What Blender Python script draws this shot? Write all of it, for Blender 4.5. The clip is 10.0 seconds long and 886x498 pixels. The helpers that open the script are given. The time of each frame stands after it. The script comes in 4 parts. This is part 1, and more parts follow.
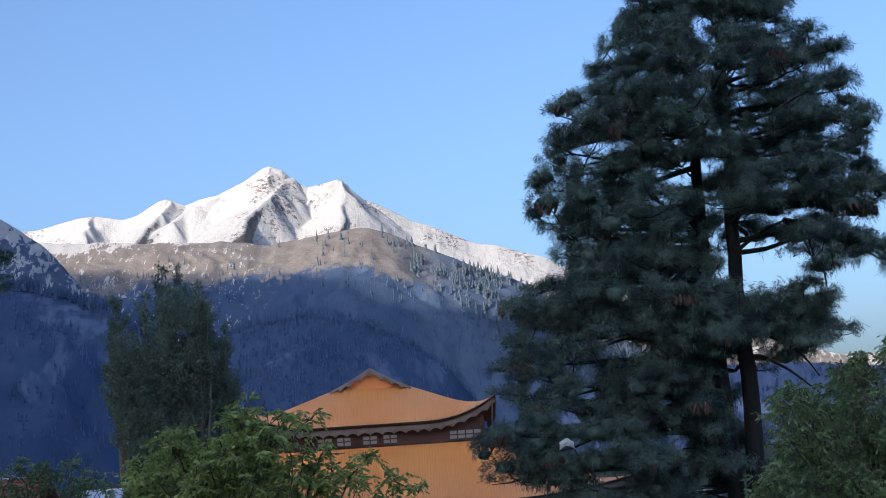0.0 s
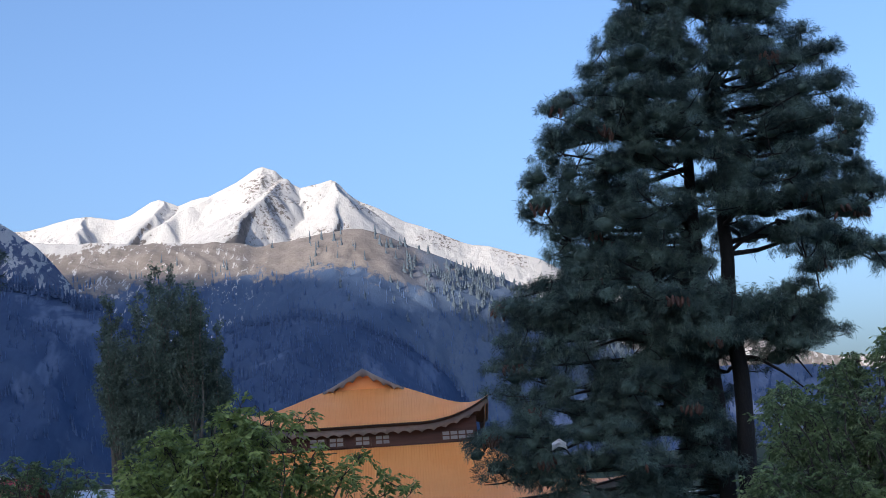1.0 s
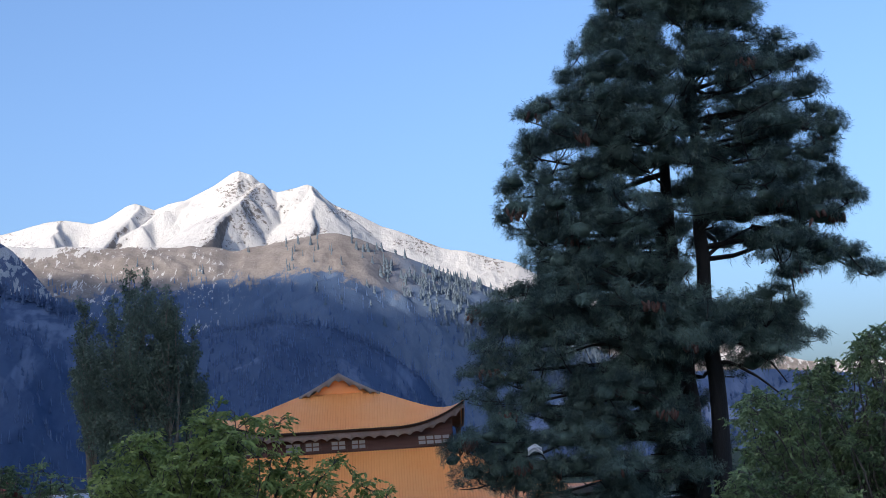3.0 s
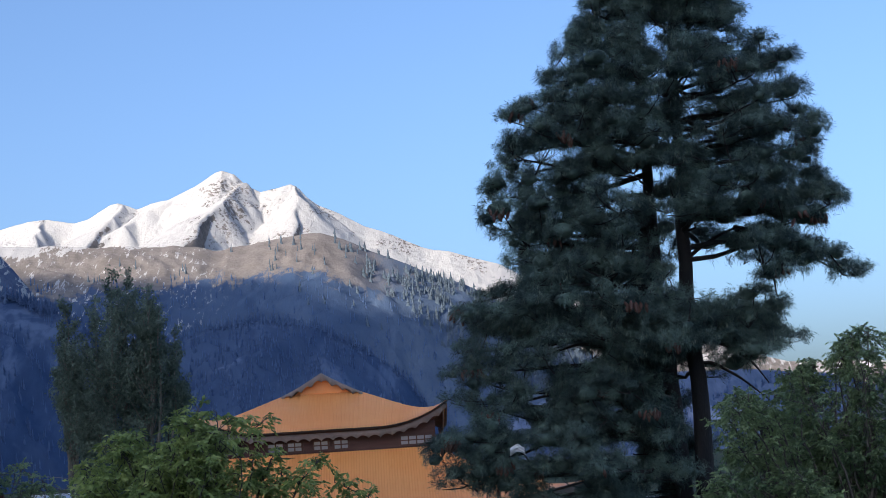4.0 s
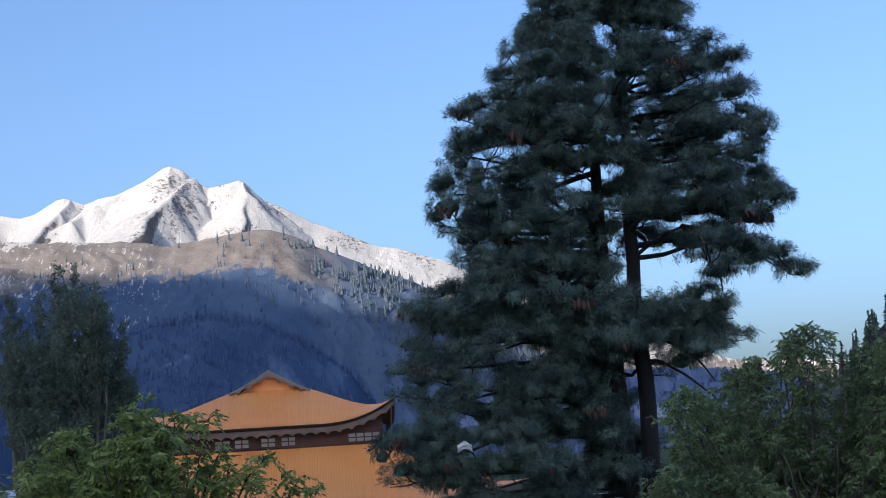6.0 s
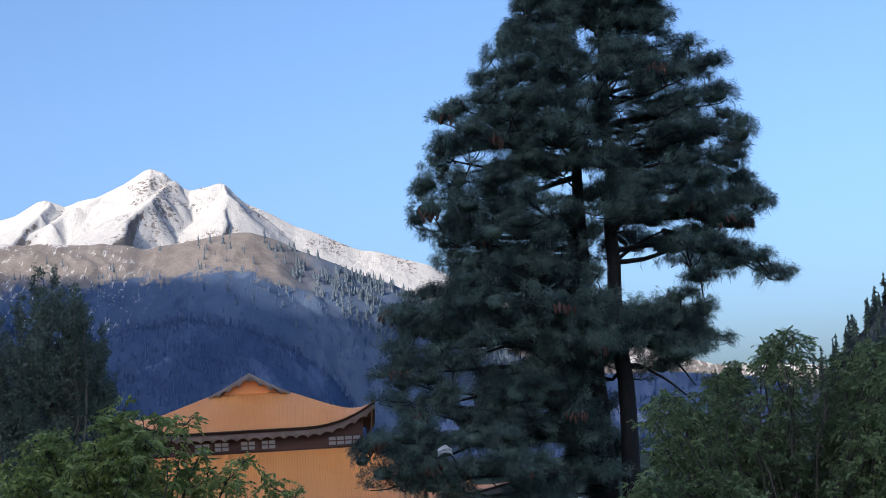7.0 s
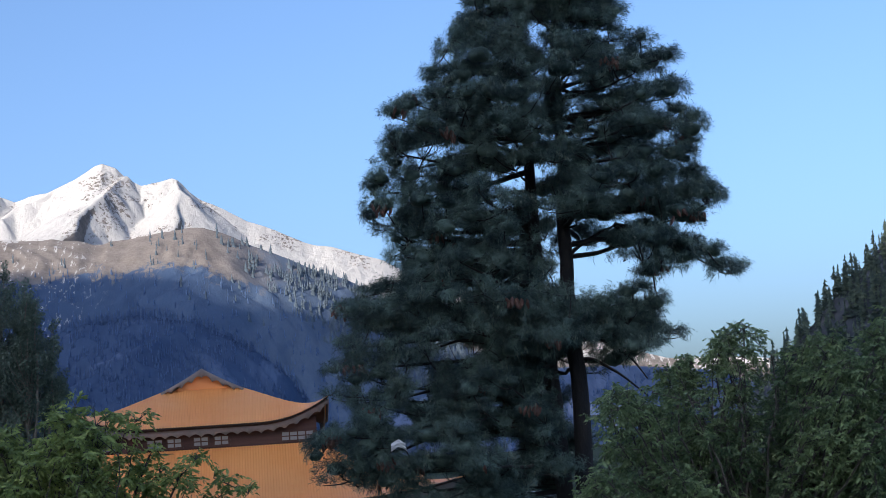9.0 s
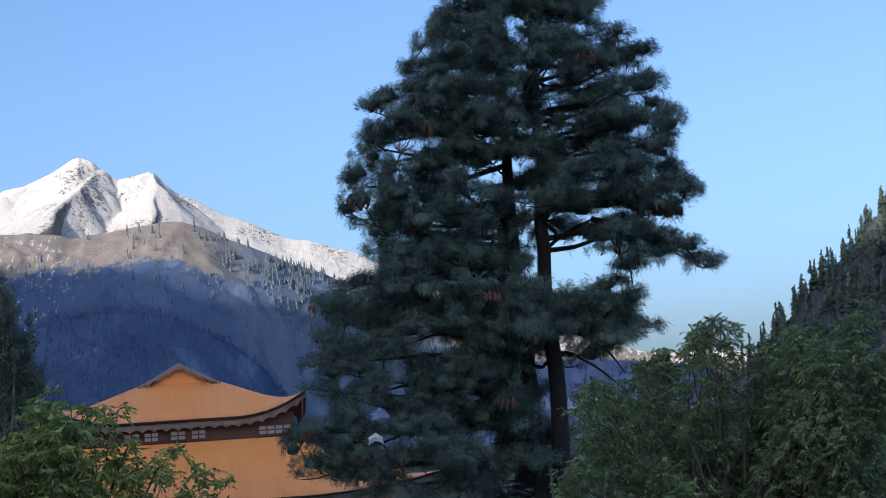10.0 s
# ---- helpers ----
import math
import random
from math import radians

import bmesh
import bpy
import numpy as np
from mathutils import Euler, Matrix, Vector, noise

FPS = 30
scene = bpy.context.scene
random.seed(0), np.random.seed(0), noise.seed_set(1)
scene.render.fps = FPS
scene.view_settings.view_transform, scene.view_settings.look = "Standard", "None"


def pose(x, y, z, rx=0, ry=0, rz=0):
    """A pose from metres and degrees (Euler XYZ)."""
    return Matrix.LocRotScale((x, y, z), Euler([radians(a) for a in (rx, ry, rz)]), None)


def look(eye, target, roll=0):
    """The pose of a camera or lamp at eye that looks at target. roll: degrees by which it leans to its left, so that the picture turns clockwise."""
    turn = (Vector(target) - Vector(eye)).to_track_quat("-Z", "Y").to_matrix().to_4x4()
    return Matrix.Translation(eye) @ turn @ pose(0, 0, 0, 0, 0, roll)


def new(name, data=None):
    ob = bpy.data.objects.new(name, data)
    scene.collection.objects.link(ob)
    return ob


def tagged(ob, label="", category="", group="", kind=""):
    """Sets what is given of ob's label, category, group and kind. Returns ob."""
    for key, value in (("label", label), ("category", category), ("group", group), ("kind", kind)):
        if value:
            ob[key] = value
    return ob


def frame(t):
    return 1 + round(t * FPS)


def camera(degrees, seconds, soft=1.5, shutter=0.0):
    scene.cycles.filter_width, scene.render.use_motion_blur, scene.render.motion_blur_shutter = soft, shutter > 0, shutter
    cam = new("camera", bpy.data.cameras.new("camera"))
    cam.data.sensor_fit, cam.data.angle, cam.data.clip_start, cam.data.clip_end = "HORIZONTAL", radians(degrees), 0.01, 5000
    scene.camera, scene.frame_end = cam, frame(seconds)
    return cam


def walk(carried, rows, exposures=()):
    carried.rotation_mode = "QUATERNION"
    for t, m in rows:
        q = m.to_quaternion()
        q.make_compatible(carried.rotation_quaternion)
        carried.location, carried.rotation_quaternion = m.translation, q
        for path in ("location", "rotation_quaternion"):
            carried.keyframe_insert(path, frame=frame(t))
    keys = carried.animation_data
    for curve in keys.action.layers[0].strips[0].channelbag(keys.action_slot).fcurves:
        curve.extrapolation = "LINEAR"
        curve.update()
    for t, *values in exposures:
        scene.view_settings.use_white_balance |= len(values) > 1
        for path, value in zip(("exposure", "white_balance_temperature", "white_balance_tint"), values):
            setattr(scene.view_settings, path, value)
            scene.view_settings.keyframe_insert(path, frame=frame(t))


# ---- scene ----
cam = camera(29.3, 10.0, soft=0.6)
# seconds, eye, Euler degrees
PATH = [
    (0.0, -0.000, -0.000, 7.000, 97.000, 3.800, -0.001),
    (0.5, 0.002, 0.001, 6.992, 97.023, 3.780, -0.112),
    (1.0, 0.006, 0.001, 6.991, 97.016, 3.737, -0.246),
    (1.5, 0.005, 0.001, 6.989, 97.036, 3.731, -0.418),
    (2.0, 0.004, 0.001, 6.991, 97.085, 3.673, -0.603),
    (2.5, 0.007, 0.001, 6.990, 97.132, 3.683, -0.809),
    (4.0, 0.019, 0.001, 6.988, 97.092, 3.644, -1.631),
    (4.5, 0.023, 0.001, 6.986, 97.028, 3.640, -1.999),
    (5.0, 0.030, 0.001, 6.989, 96.938, 3.632, -2.499),
    (5.5, 0.026, 0.001, 6.989, 96.865, 3.634, -2.992),
    (7.0, 0.031, 0.002, 6.985, 96.975, 3.417, -4.047),
    (7.5, 0.033, 0.002, 6.982, 96.944, 3.392, -4.401),
    (8.0, 0.042, 0.002, 6.984, 96.861, 3.515, -4.754),
    (8.5, 0.038, 0.002, 6.980, 96.806, 3.660, -5.159),
    (9.0, 0.035, 0.002, 6.981, 96.701, 3.746, -5.607),
    (9.5, 0.041, 0.002, 6.980, 96.585, 3.774, -6.019),
    (10.0, 0.039, 0.002, 6.978, 96.446, 3.810, -6.361),
]
walk(cam, [(t, pose(x, y, z, rx, ry, rz)) for t, x, y, z, rx, ry, rz in PATH])
scene.view_settings.exposure = 1.6

# ---- light: a low sun behind a ridge, blue sky ----
SUN_TO = Vector((-0.62, -0.785, 0.364)).normalized()
world = bpy.data.worlds.new("world")
scene.world = world
world.use_nodes = True
wn = world.node_tree.nodes
sky = wn.new("ShaderNodeTexSky")
sky.sky_type = "NISHITA"
sky.sun_disc = False
sky.sun_elevation = math.asin(SUN_TO.z)
sky.sun_rotation = math.atan2(SUN_TO.x, SUN_TO.y)
sky.altitude = 1150.0
sky.air_density = 0.84
sky.dust_density = 9.0
sky.ozone_density = 4.45
wn["Background"].inputs["Strength"].default_value = 0.089
world.node_tree.links.new(sky.outputs["Color"], wn["Background"].inputs["Color"])
sun_data = bpy.data.lights.new("sun", "SUN")
sun_data.energy = 2.1
sun_data.angle = radians(0.5)
sun_data.color = (1.0, 0.86, 0.70)
sun = new("sun", sun_data)
sun.matrix_world = look((0, 0, 0), -SUN_TO)
sun.location = (-40, -40, 60)

# ---- materials ----


def nodes_of(name):
    m = bpy.data.materials.new(name)
    m.use_nodes = True
    t = m.node_tree
    return m, t.nodes, t.links, t.nodes["Principled BSDF"]


def noise_of(n, l, scale, detail=6.0, rough=0.6, stretch=None, distort=0.0):
    """A world-space noise texture; stretch scales the axes."""
    geo = n.new("ShaderNodeNewGeometry")
    mp = n.new("ShaderNodeMapping")
    mp.inputs["Scale"].default_value = stretch or (1, 1, 1)
    tx = n.new("ShaderNodeTexNoise")
    tx.inputs["Scale"].default_value = scale
    tx.inputs["Detail"].default_value = detail
    tx.inputs["Roughness"].default_value = rough
    tx.inputs["Distortion"].default_value = distort
    l.new(geo.outputs["Position"], mp.inputs["Vector"])
    l.new(mp.outputs["Vector"], tx.inputs["Vector"])
    return tx.outputs["Fac"]


def ramp(n, l, fac, lo, hi):
    r = n.new("ShaderNodeMapRange")
    r.interpolation_type = "SMOOTHSTEP"
    r.inputs["From Min"].default_value, r.inputs["From Max"].default_value = lo, hi
    l.new(fac, r.inputs["Value"])
    return r.outputs["Result"]


def mix(n, l, fac, a, b):
    m = n.new("ShaderNodeMix")
    m.data_type = "RGBA"
    for sock, v in ((m.inputs[0], fac), (m.inputs[6], a), (m.inputs[7], b)):
        if hasattr(v, "is_linked"):
            l.new(v, sock)
        else:
            sock.default_value = v if not isinstance(v, tuple) else (*v, 1)
    return m.outputs[2]


def calc(n, l, op, a, b):
    m = n.new("ShaderNodeMath")
    m.operation = op
    for sock, v in zip(m.inputs, (a, b)):
        if hasattr(v, "is_linked"):
            l.new(v, sock)
        else:
            sock.default_value = v
    return m.outputs[0]


def bump(n, l, b, fac, strength, dist):
    k = n.new("ShaderNodeBump")
    k.inputs["Strength"].default_value, k.inputs["Distance"].default_value = strength, dist
    l.new(fac, k.inputs["Height"])
    l.new(k.outputs["Normal"], b.inputs["Normal"])


def plain(name, c1, c2, scale, rough=0.6, metal=0.0, fine=None, relief=0.3, dist=0.01, stretch=None, island=0.0, spec=0.5):
    """Two colours mixed by a coarse and a fine noise, with relief; island: how far loose pieces differ."""
    m, n, l, b = nodes_of(name)
    coarse = ramp(n, l, noise_of(n, l, scale, 4, stretch=stretch), 0.35, 0.65)
    small = noise_of(n, l, fine or scale * 9, 6, stretch=stretch)
    f = calc(n, l, "ADD", calc(n, l, "MULTIPLY", coarse, 0.6), calc(n, l, "MULTIPLY", small, 0.4))
    if island:
        geo = n.new("ShaderNodeNewGeometry")
        f = calc(n, l, "ADD", calc(n, l, "MULTIPLY", f, 1 - island), calc(n, l, "MULTIPLY", geo.outputs["Random Per Island"], island))
    l.new(mix(n, l, f, c1, c2), b.inputs["Base Color"])
    l.new(calc(n, l, "ADD", calc(n, l, "MULTIPLY", small, 0.25), rough - 0.12), b.inputs["Roughness"])
    b.inputs["Metallic"].default_value = metal
    b.inputs["Specular IOR Level"].default_value = spec
    bump(n, l, b, small, relief, dist)
    return m


def leafy(name, c1, c2, scale, through_light, rough=0.55, gloss=0.2, each=0.45):
    """Foliage: pieces differ, and some light passes through the blades."""
    m, n, l, b = nodes_of(name)
    geo = n.new("ShaderNodeNewGeometry")
    coarse = ramp(n, l, noise_of(n, l, scale, 3), 0.3, 0.7)
    f = calc(n, l, "ADD", calc(n, l, "MULTIPLY", coarse, 1 - each), calc(n, l, "MULTIPLY", geo.outputs["Random Per Island"], each))
    col = mix(n, l, f, c1, c2)
    l.new(col, b.inputs["Base Color"])
    b.inputs["Roughness"].default_value = rough
    b.inputs["Specular IOR Level"].default_value = gloss
    tr = n.new("ShaderNodeBsdfTranslucent")
    l.new(col, tr.inputs["Color"])
    mx = n.new("ShaderNodeMixShader")
    mx.inputs[0].default_value = through_light
    l.new(b.outputs[0], mx.inputs[1])
    l.new(tr.outputs[0], mx.inputs[2])
    l.new(mx.outputs[0], n["Material Output"].inputs["Surface"])
    return m


def mountain_side(name, ground1, ground2, snow_low, snow_high, ragged, patch=0.0, grain=0.01, lean=0.0, shed=(0.38, 0.52), relief=0.8, scrub=None, spots=0.0):
    """Rock or turf below, snow above a ragged line; steep faces shed the snow; patch: snow left in hollows below the
    line; scrub: wooded ground low down, with shade and haze blue put into its colour.
    """
    m, n, l, b = nodes_of(name)
    geo = n.new("ShaderNodeNewGeometry")
    xyz = n.new("ShaderNodeSeparateXYZ")
    l.new(geo.outputs["Position"], xyz.inputs[0])
    nrm = n.new("ShaderNodeSeparateXYZ")
    l.new(geo.outputs["Normal"], nrm.inputs[0])
    big = noise_of(n, l, grain, 6, 0.62)
    small = noise_of(n, l, grain * 7, 6, 0.65)
    streak = noise_of(n, l, grain * 2.2, 5, 0.7, stretch=(2.2, 0.6, 0.45), distort=0.4)
    z = calc(n, l, "ADD", xyz.outputs["Z"], calc(n, l, "MULTIPLY", calc(n, l, "SUBTRACT", big, 0.5), ragged))
    z = calc(n, l, "ADD", z, calc(n, l, "MULTIPLY", calc(n, l, "SUBTRACT", streak, 0.5), ragged * 0.8))
    if lean:
        z = calc(n, l, "SUBTRACT", z, calc(n, l, "MULTIPLY", calc(n, l, "ADD", xyz.outputs["X"], 400.0), lean))
    snow = ramp(n, l, z, snow_low, snow_high)
    steep = ramp(n, l, calc(n, l, "ADD", nrm.outputs["Z"], calc(n, l, "MULTIPLY", calc(n, l, "SUBTRACT", small, 0.5), 0.9)), *shed)
    snow = calc(n, l, "MULTIPLY", snow, steep)
    if spots:
        # bare stones showing through the snow, gathered in bands
        stone = ramp(n, l, noise_of(n, l, grain * 9, 5, 0.7, stretch=(1, 0.5, 1.3)), 0.60 - spots, 0.57 - spots)
        bare = ramp(n, l, noise_of(n, l, grain * 0.8, 4, 0.6, stretch=(1, 0.5, 1)), 0.52, 0.60)
        snow = calc(n, l, "MULTIPLY", snow, calc(n, l, "MAXIMUM", stone, calc(n, l, "SUBTRACT", 1.0, bare)))
    if patch:
        left = ramp(n, l, streak, 0.70 - patch, 0.72 - patch)
        left = calc(n, l, "MULTIPLY", left, ramp(n, l, xyz.outputs["X"], -290, -420))
        snow = calc(n, l, "MAXIMUM", snow, left)
    turf = mix(n, l, ramp(n, l, calc(n, l, "ADD", calc(n, l, "MULTIPLY", big, 0.5), calc(n, l, "MULTIPLY", small, 0.5)), 0.4, 0.6), ground1, ground2)
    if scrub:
        # wooded ground painted shade blue from about the shadow line downwards
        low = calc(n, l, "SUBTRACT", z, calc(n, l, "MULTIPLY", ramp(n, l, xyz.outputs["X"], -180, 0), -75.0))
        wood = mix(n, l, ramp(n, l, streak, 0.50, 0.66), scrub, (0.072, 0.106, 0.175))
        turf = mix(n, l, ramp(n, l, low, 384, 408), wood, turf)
        # haze put into the colour: the right flank is tinted blue-grey
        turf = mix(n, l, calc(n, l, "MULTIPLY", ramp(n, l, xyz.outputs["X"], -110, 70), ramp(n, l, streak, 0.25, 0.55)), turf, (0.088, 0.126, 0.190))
    white = mix(n, l, small, (0.38, 0.385, 0.395), (0.46, 0.46, 0.462))
    l.new(mix(n, l, snow, turf, white), b.inputs["Base Color"])
    b.inputs["Roughness"].default_value = 0.8
    b.inputs["Specular IOR Level"].default_value = 0.15
    bump(n, l, b, calc(n, l, "ADD", small, calc(n, l, "MULTIPLY", streak, 1.5)), relief, 6.0)
    return m


M_SNOW = mountain_side("snow_and_rock", (0.12, 0.110, 0.108), (0.21, 0.19, 0.178), 325, 345, 300, grain=0.012, shed=(0.405, 0.465), relief=0.36, lean=-0.08, spots=0.05)
M_TURF_AND_SHADE = mountain_side("winter_turf_and_shade", (0.160, 0.143, 0.135), (0.216, 0.197, 0.186), 527, 530, 130, patch=0.112, grain=0.019, lean=0.08, shed=(0.2, 0.3), relief=0.22, scrub=(0.058, 0.096, 0.172))
# the rock colours carry the blue of shade and distance
M_HAZY_SLOPE = mountain_side("hazy_rocky_slope", (0.065, 0.092, 0.165), (0.110, 0.138, 0.215), 425, 433, 280, patch=0.19, grain=0.016, relief=0.5)


def wooded(name, c1, c2, bare):
    """Close forest seen from afar: fine upright streaks, and pale bare places here and there."""
    m, n, l, b = nodes_of(name)
    streak = noise_of(n, l, 0.05, 5, 0.65, stretch=(2.4, 0.5, 0.5))
    big = noise_of(n, l, 0.004, 4, 0.6)
    f = ramp(n, l, calc(n, l, "ADD", calc(n, l, "MULTIPLY", streak, 0.6), calc(n, l, "MULTIPLY", big, 0.4)), 0.36, 0.64)
    col = mix(n, l, f, c1, c2)
    patch = calc(n, l, "MULTIPLY", ramp(n, l, noise_of(n, l, 0.0062, 4, 0.62, stretch=(1.3, 0.7, 0.9), distort=0.6), 0.56, 0.65), ramp(n, l, streak, 0.26, 0.56))
    l.new(mix(n, l, patch, col, bare), b.inputs["Base Color"])
    b.inputs["Roughness"].default_value = 0.95
    b.inputs["Specular IOR Level"].default_value = 0.05
    bump(n, l, b, streak, 0.15, 3.0)
    return m


# blue haze of distance mixed into the forest colours, pale places too
M_HAZY_FLOOR = wooded("hazy_forest_floor", (0.046, 0.078, 0.150), (0.062, 0.100, 0.182), (0.124, 0.168, 0.264))
# copy of the far firs for sunlit flanks, haze grey in the colour
M_FIRS_LIT = leafy("lit_hazy_conifers", (0.092, 0.128, 0.168), (0.125, 0.164, 0.205), 0.02, 0.25, 0.95, 0.05)
M_CLIFF = plain("grey_hillside", (0.036, 0.046, 0.060), (0.080, 0.088, 0.102), 0.03, 0.9, fine=0.2, relief=0.5, dist=1.0, spec=0.1)
# copy of the far firs for shaded slopes, haze blue in the colour
M_FIRS_SHADE = leafy("shaded_hazy_conifers", (0.082, 0.134, 0.244), (0.104, 0.164, 0.290), 0.02, 0.35, 0.95, 0.05)
# snow-dusted ground with the blue of shade and haze in all three colours
M_HAZY_DUSTED = wooded("hazy_dusted_slope", (0.085, 0.125, 0.21), (0.16, 0.205, 0.31), (0.34, 0.39, 0.50))
M_HILLFIRS = leafy("hill_conifers", (0.048, 0.078, 0.084), (0.130, 0.168, 0.116), 0.02, 0.3, 0.9)
M_GRASS = plain("grass", (0.03, 0.045, 0.02), (0.06, 0.07, 0.03), 0.2, 0.9, fine=6, relief=0.6, dist=0.03, spec=0.2)
M_ROOF = plain("orange_sheet", (0.96, 0.345, 0.092), (0.98, 0.41, 0.132), 0.6, 0.45, fine=7, relief=0.12, dist=0.004, stretch=(1, 1, 0.4))
M_FASCIA = plain("grey_board", (0.20, 0.186, 0.190), (0.30, 0.278, 0.282), 2.0, 0.7, fine=16, relief=0.3, dist=0.005)
M_WOOD = plain("dark_red_timber", (0.048, 0.021, 0.019), (0.095, 0.040, 0.033), 1.5, 0.65, fine=14, relief=0.35, dist=0.006, stretch=(0.4, 1, 4))
# near-black, stands for the shadow between roof edge and eave board
M_EAVE_SHADOW = plain("eave_shadow", (0.020, 0.014, 0.014), (0.040, 0.026, 0.024), 3.0, 0.7, fine=20, relief=0.3, dist=0.004)
M_WALL = plain("plaster", (0.52, 0.42, 0.32), (0.62, 0.52, 0.42), 0.8, 0.85, fine=20, relief=0.2)
M_BARK = plain("pine_bark", (0.012, 0.012, 0.014), (0.032, 0.028, 0.028), 2.5, 0.9, fine=22, relief=0.9, dist=0.03, stretch=(1, 1, 0.3))
M_BARK3 = plain("walnut_bark", (0.05, 0.045, 0.04), (0.10, 0.09, 0.08), 3, 0.85, fine=30, relief=0.5, dist=0.01, stretch=(1, 1, 0.3))
M_BARK2 = plain("pale_bark", (0.12, 0.105, 0.09), (0.22, 0.20, 0.17), 3, 0.85, fine=30, relief=0.5, dist=0.01, stretch=(1, 1, 0.3))
M_NEEDLE = leafy("pine_needles", (0.013, 0.030, 0.033), (0.140, 0.212, 0.186), 1.5, 0.08, each=0.12)
M_SHOOT = leafy("young_pine_shoots", (0.085, 0.12, 0.105), (0.17, 0.205, 0.165), 2.0, 0.2)
M_CONE = plain("pine_cone", (0.070, 0.034, 0.028), (0.150, 0.074, 0.058), 9, 0.7, fine=60, relief=0.5)
M_WALNUT = leafy("broad_leaves", (0.090, 0.155, 0.042), (0.40, 0.48, 0.16), 1.8, 0.34, 0.42, 0.45)
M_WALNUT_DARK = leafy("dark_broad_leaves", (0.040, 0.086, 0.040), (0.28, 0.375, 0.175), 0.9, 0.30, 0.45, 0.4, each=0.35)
M_POPLAR = leafy("poplar_leaves", (0.070, 0.108, 0.088), (0.190, 0.242, 0.190), 0.7, 0.2, 0.7)
M_RED = plain("red_sheet", (0.30, 0.035, 0.045), (0.40, 0.06, 0.065), 1, 0.5)
M_PALE = plain("pale_blue_sheet", (0.40, 0.48, 0.62), (0.52, 0.60, 0.72), 1, 0.5)
M_CLOTH = plain("white_plastic", (0.55, 0.57, 0.60), (0.66, 0.68, 0.70), 6, 0.5, fine=40)
M_WIRE = plain("wire", (0.13, 0.135, 0.14), (0.2, 0.2, 0.21), 5, 0.4, 0.6)


def glass(name):
    m, n, l, b = nodes_of(name)
    b.inputs["Base Color"].default_value = (0.26, 0.26, 0.30, 1)
    l.new(calc(n, l, "MULTIPLY", noise_of(n, l, 3.0), 0.25), b.inputs["Roughness"])
    b.inputs["Metallic"].default_value = 0.0
    b.inputs["Specular IOR Level"].default_value = 1.0
    return m


M_GLASS = glass("curtained_glass")

# ---- mesh helpers ----


def part(name, bm, material, parent=None, label=""):
    me = bpy.data.meshes.new(name)
    bm.to_mesh(me)
    bm.free()
    me.materials.append(material)
    ob = new(name, me)
    ob.parent = parent
    return tagged(ob, label)


def mesh_of(name, verts, faces, material, parent=None, smooth=False, label=""):
    """A mesh from arrays; faces all have the same number of corners."""
    verts, faces = np.asarray(verts, np.float32), np.asarray(faces, np.int32)
    me = bpy.data.meshes.new(name)
    k = faces.shape[1]
    me.vertices.add(len(verts))
    me.vertices.foreach_set("co", verts.ravel())
    me.loops.add(faces.size)
    me.loops.foreach_set("vertex_index", faces.ravel())
    me.polygons.add(len(faces))
    me.polygons.foreach_set("loop_start", np.arange(0, faces.size, k, dtype=np.int32))
    me.update(calc_edges=True)
    me.validate()
    if smooth:
        me.polygons.foreach_set("use_smooth", np.ones(len(faces), bool))
    me.materials.append(material)
    ob = new(name, me)
    ob.parent = parent
    return tagged(ob, label)


def empty(name, at, label, category, group="", kind=""):
    ob = new(name)
    ob.location = at
    return tagged(ob, label, category, group, kind)


def box(bm, x0, x1, y0, y1, z0, z1, bevel=0.0):
    m = pose((x0 + x1) / 2, (y0 + y1) / 2, (z0 + z1) / 2) @ Matrix.Diagonal((x1 - x0, y1 - y0, z1 - z0, 1))
    made = bmesh.ops.create_cube(bm, size=1, matrix=m)["verts"]
    if bevel:
        edges = list({e for v in made for e in v.link_edges})
        bmesh.ops.bevel(bm, geom=edges, offset=bevel, segments=1, affect="EDGES")


LATTICE = np.random.default_rng(3).random((256, 256))


def value_noise(x, y):
    xi, yi = np.floor(x).astype(int), np.floor(y).astype(int)
    fx, fy = x - xi, y - yi
    fx, fy = fx * fx * (3 - 2 * fx), fy * fy * (3 - 2 * fy)
    g = lambda a, b: LATTICE[a % 256, b % 256]
    return (g(xi, yi) * (1 - fx) + g(xi + 1, yi) * fx) * (1 - fy) + (g(xi, yi + 1) * (1 - fx) + g(xi + 1, yi + 1) * fx) * fy


def fbm(x, y, octaves=5, ridged=False):
    total, amp, norm = 0.0, 1.0, 0.0
    for k in range(octaves):
        v = value_noise(x * 2 ** k + 17.3 * k, y * 2 ** k + 9.1 * k)
        v = 1 - abs(2 * v - 1) if ridged else v
        total, norm, amp = total + amp * v, norm + amp, amp * 0.5
    return total / norm


def grid_faces(nu, nv):
    i = np.arange(nu - 1)[:, None] * nv + np.arange(nv - 1)[None, :]
    i = i.ravel()
    return np.stack([i, i + 1, i + nv + 1, i + nv], 1)


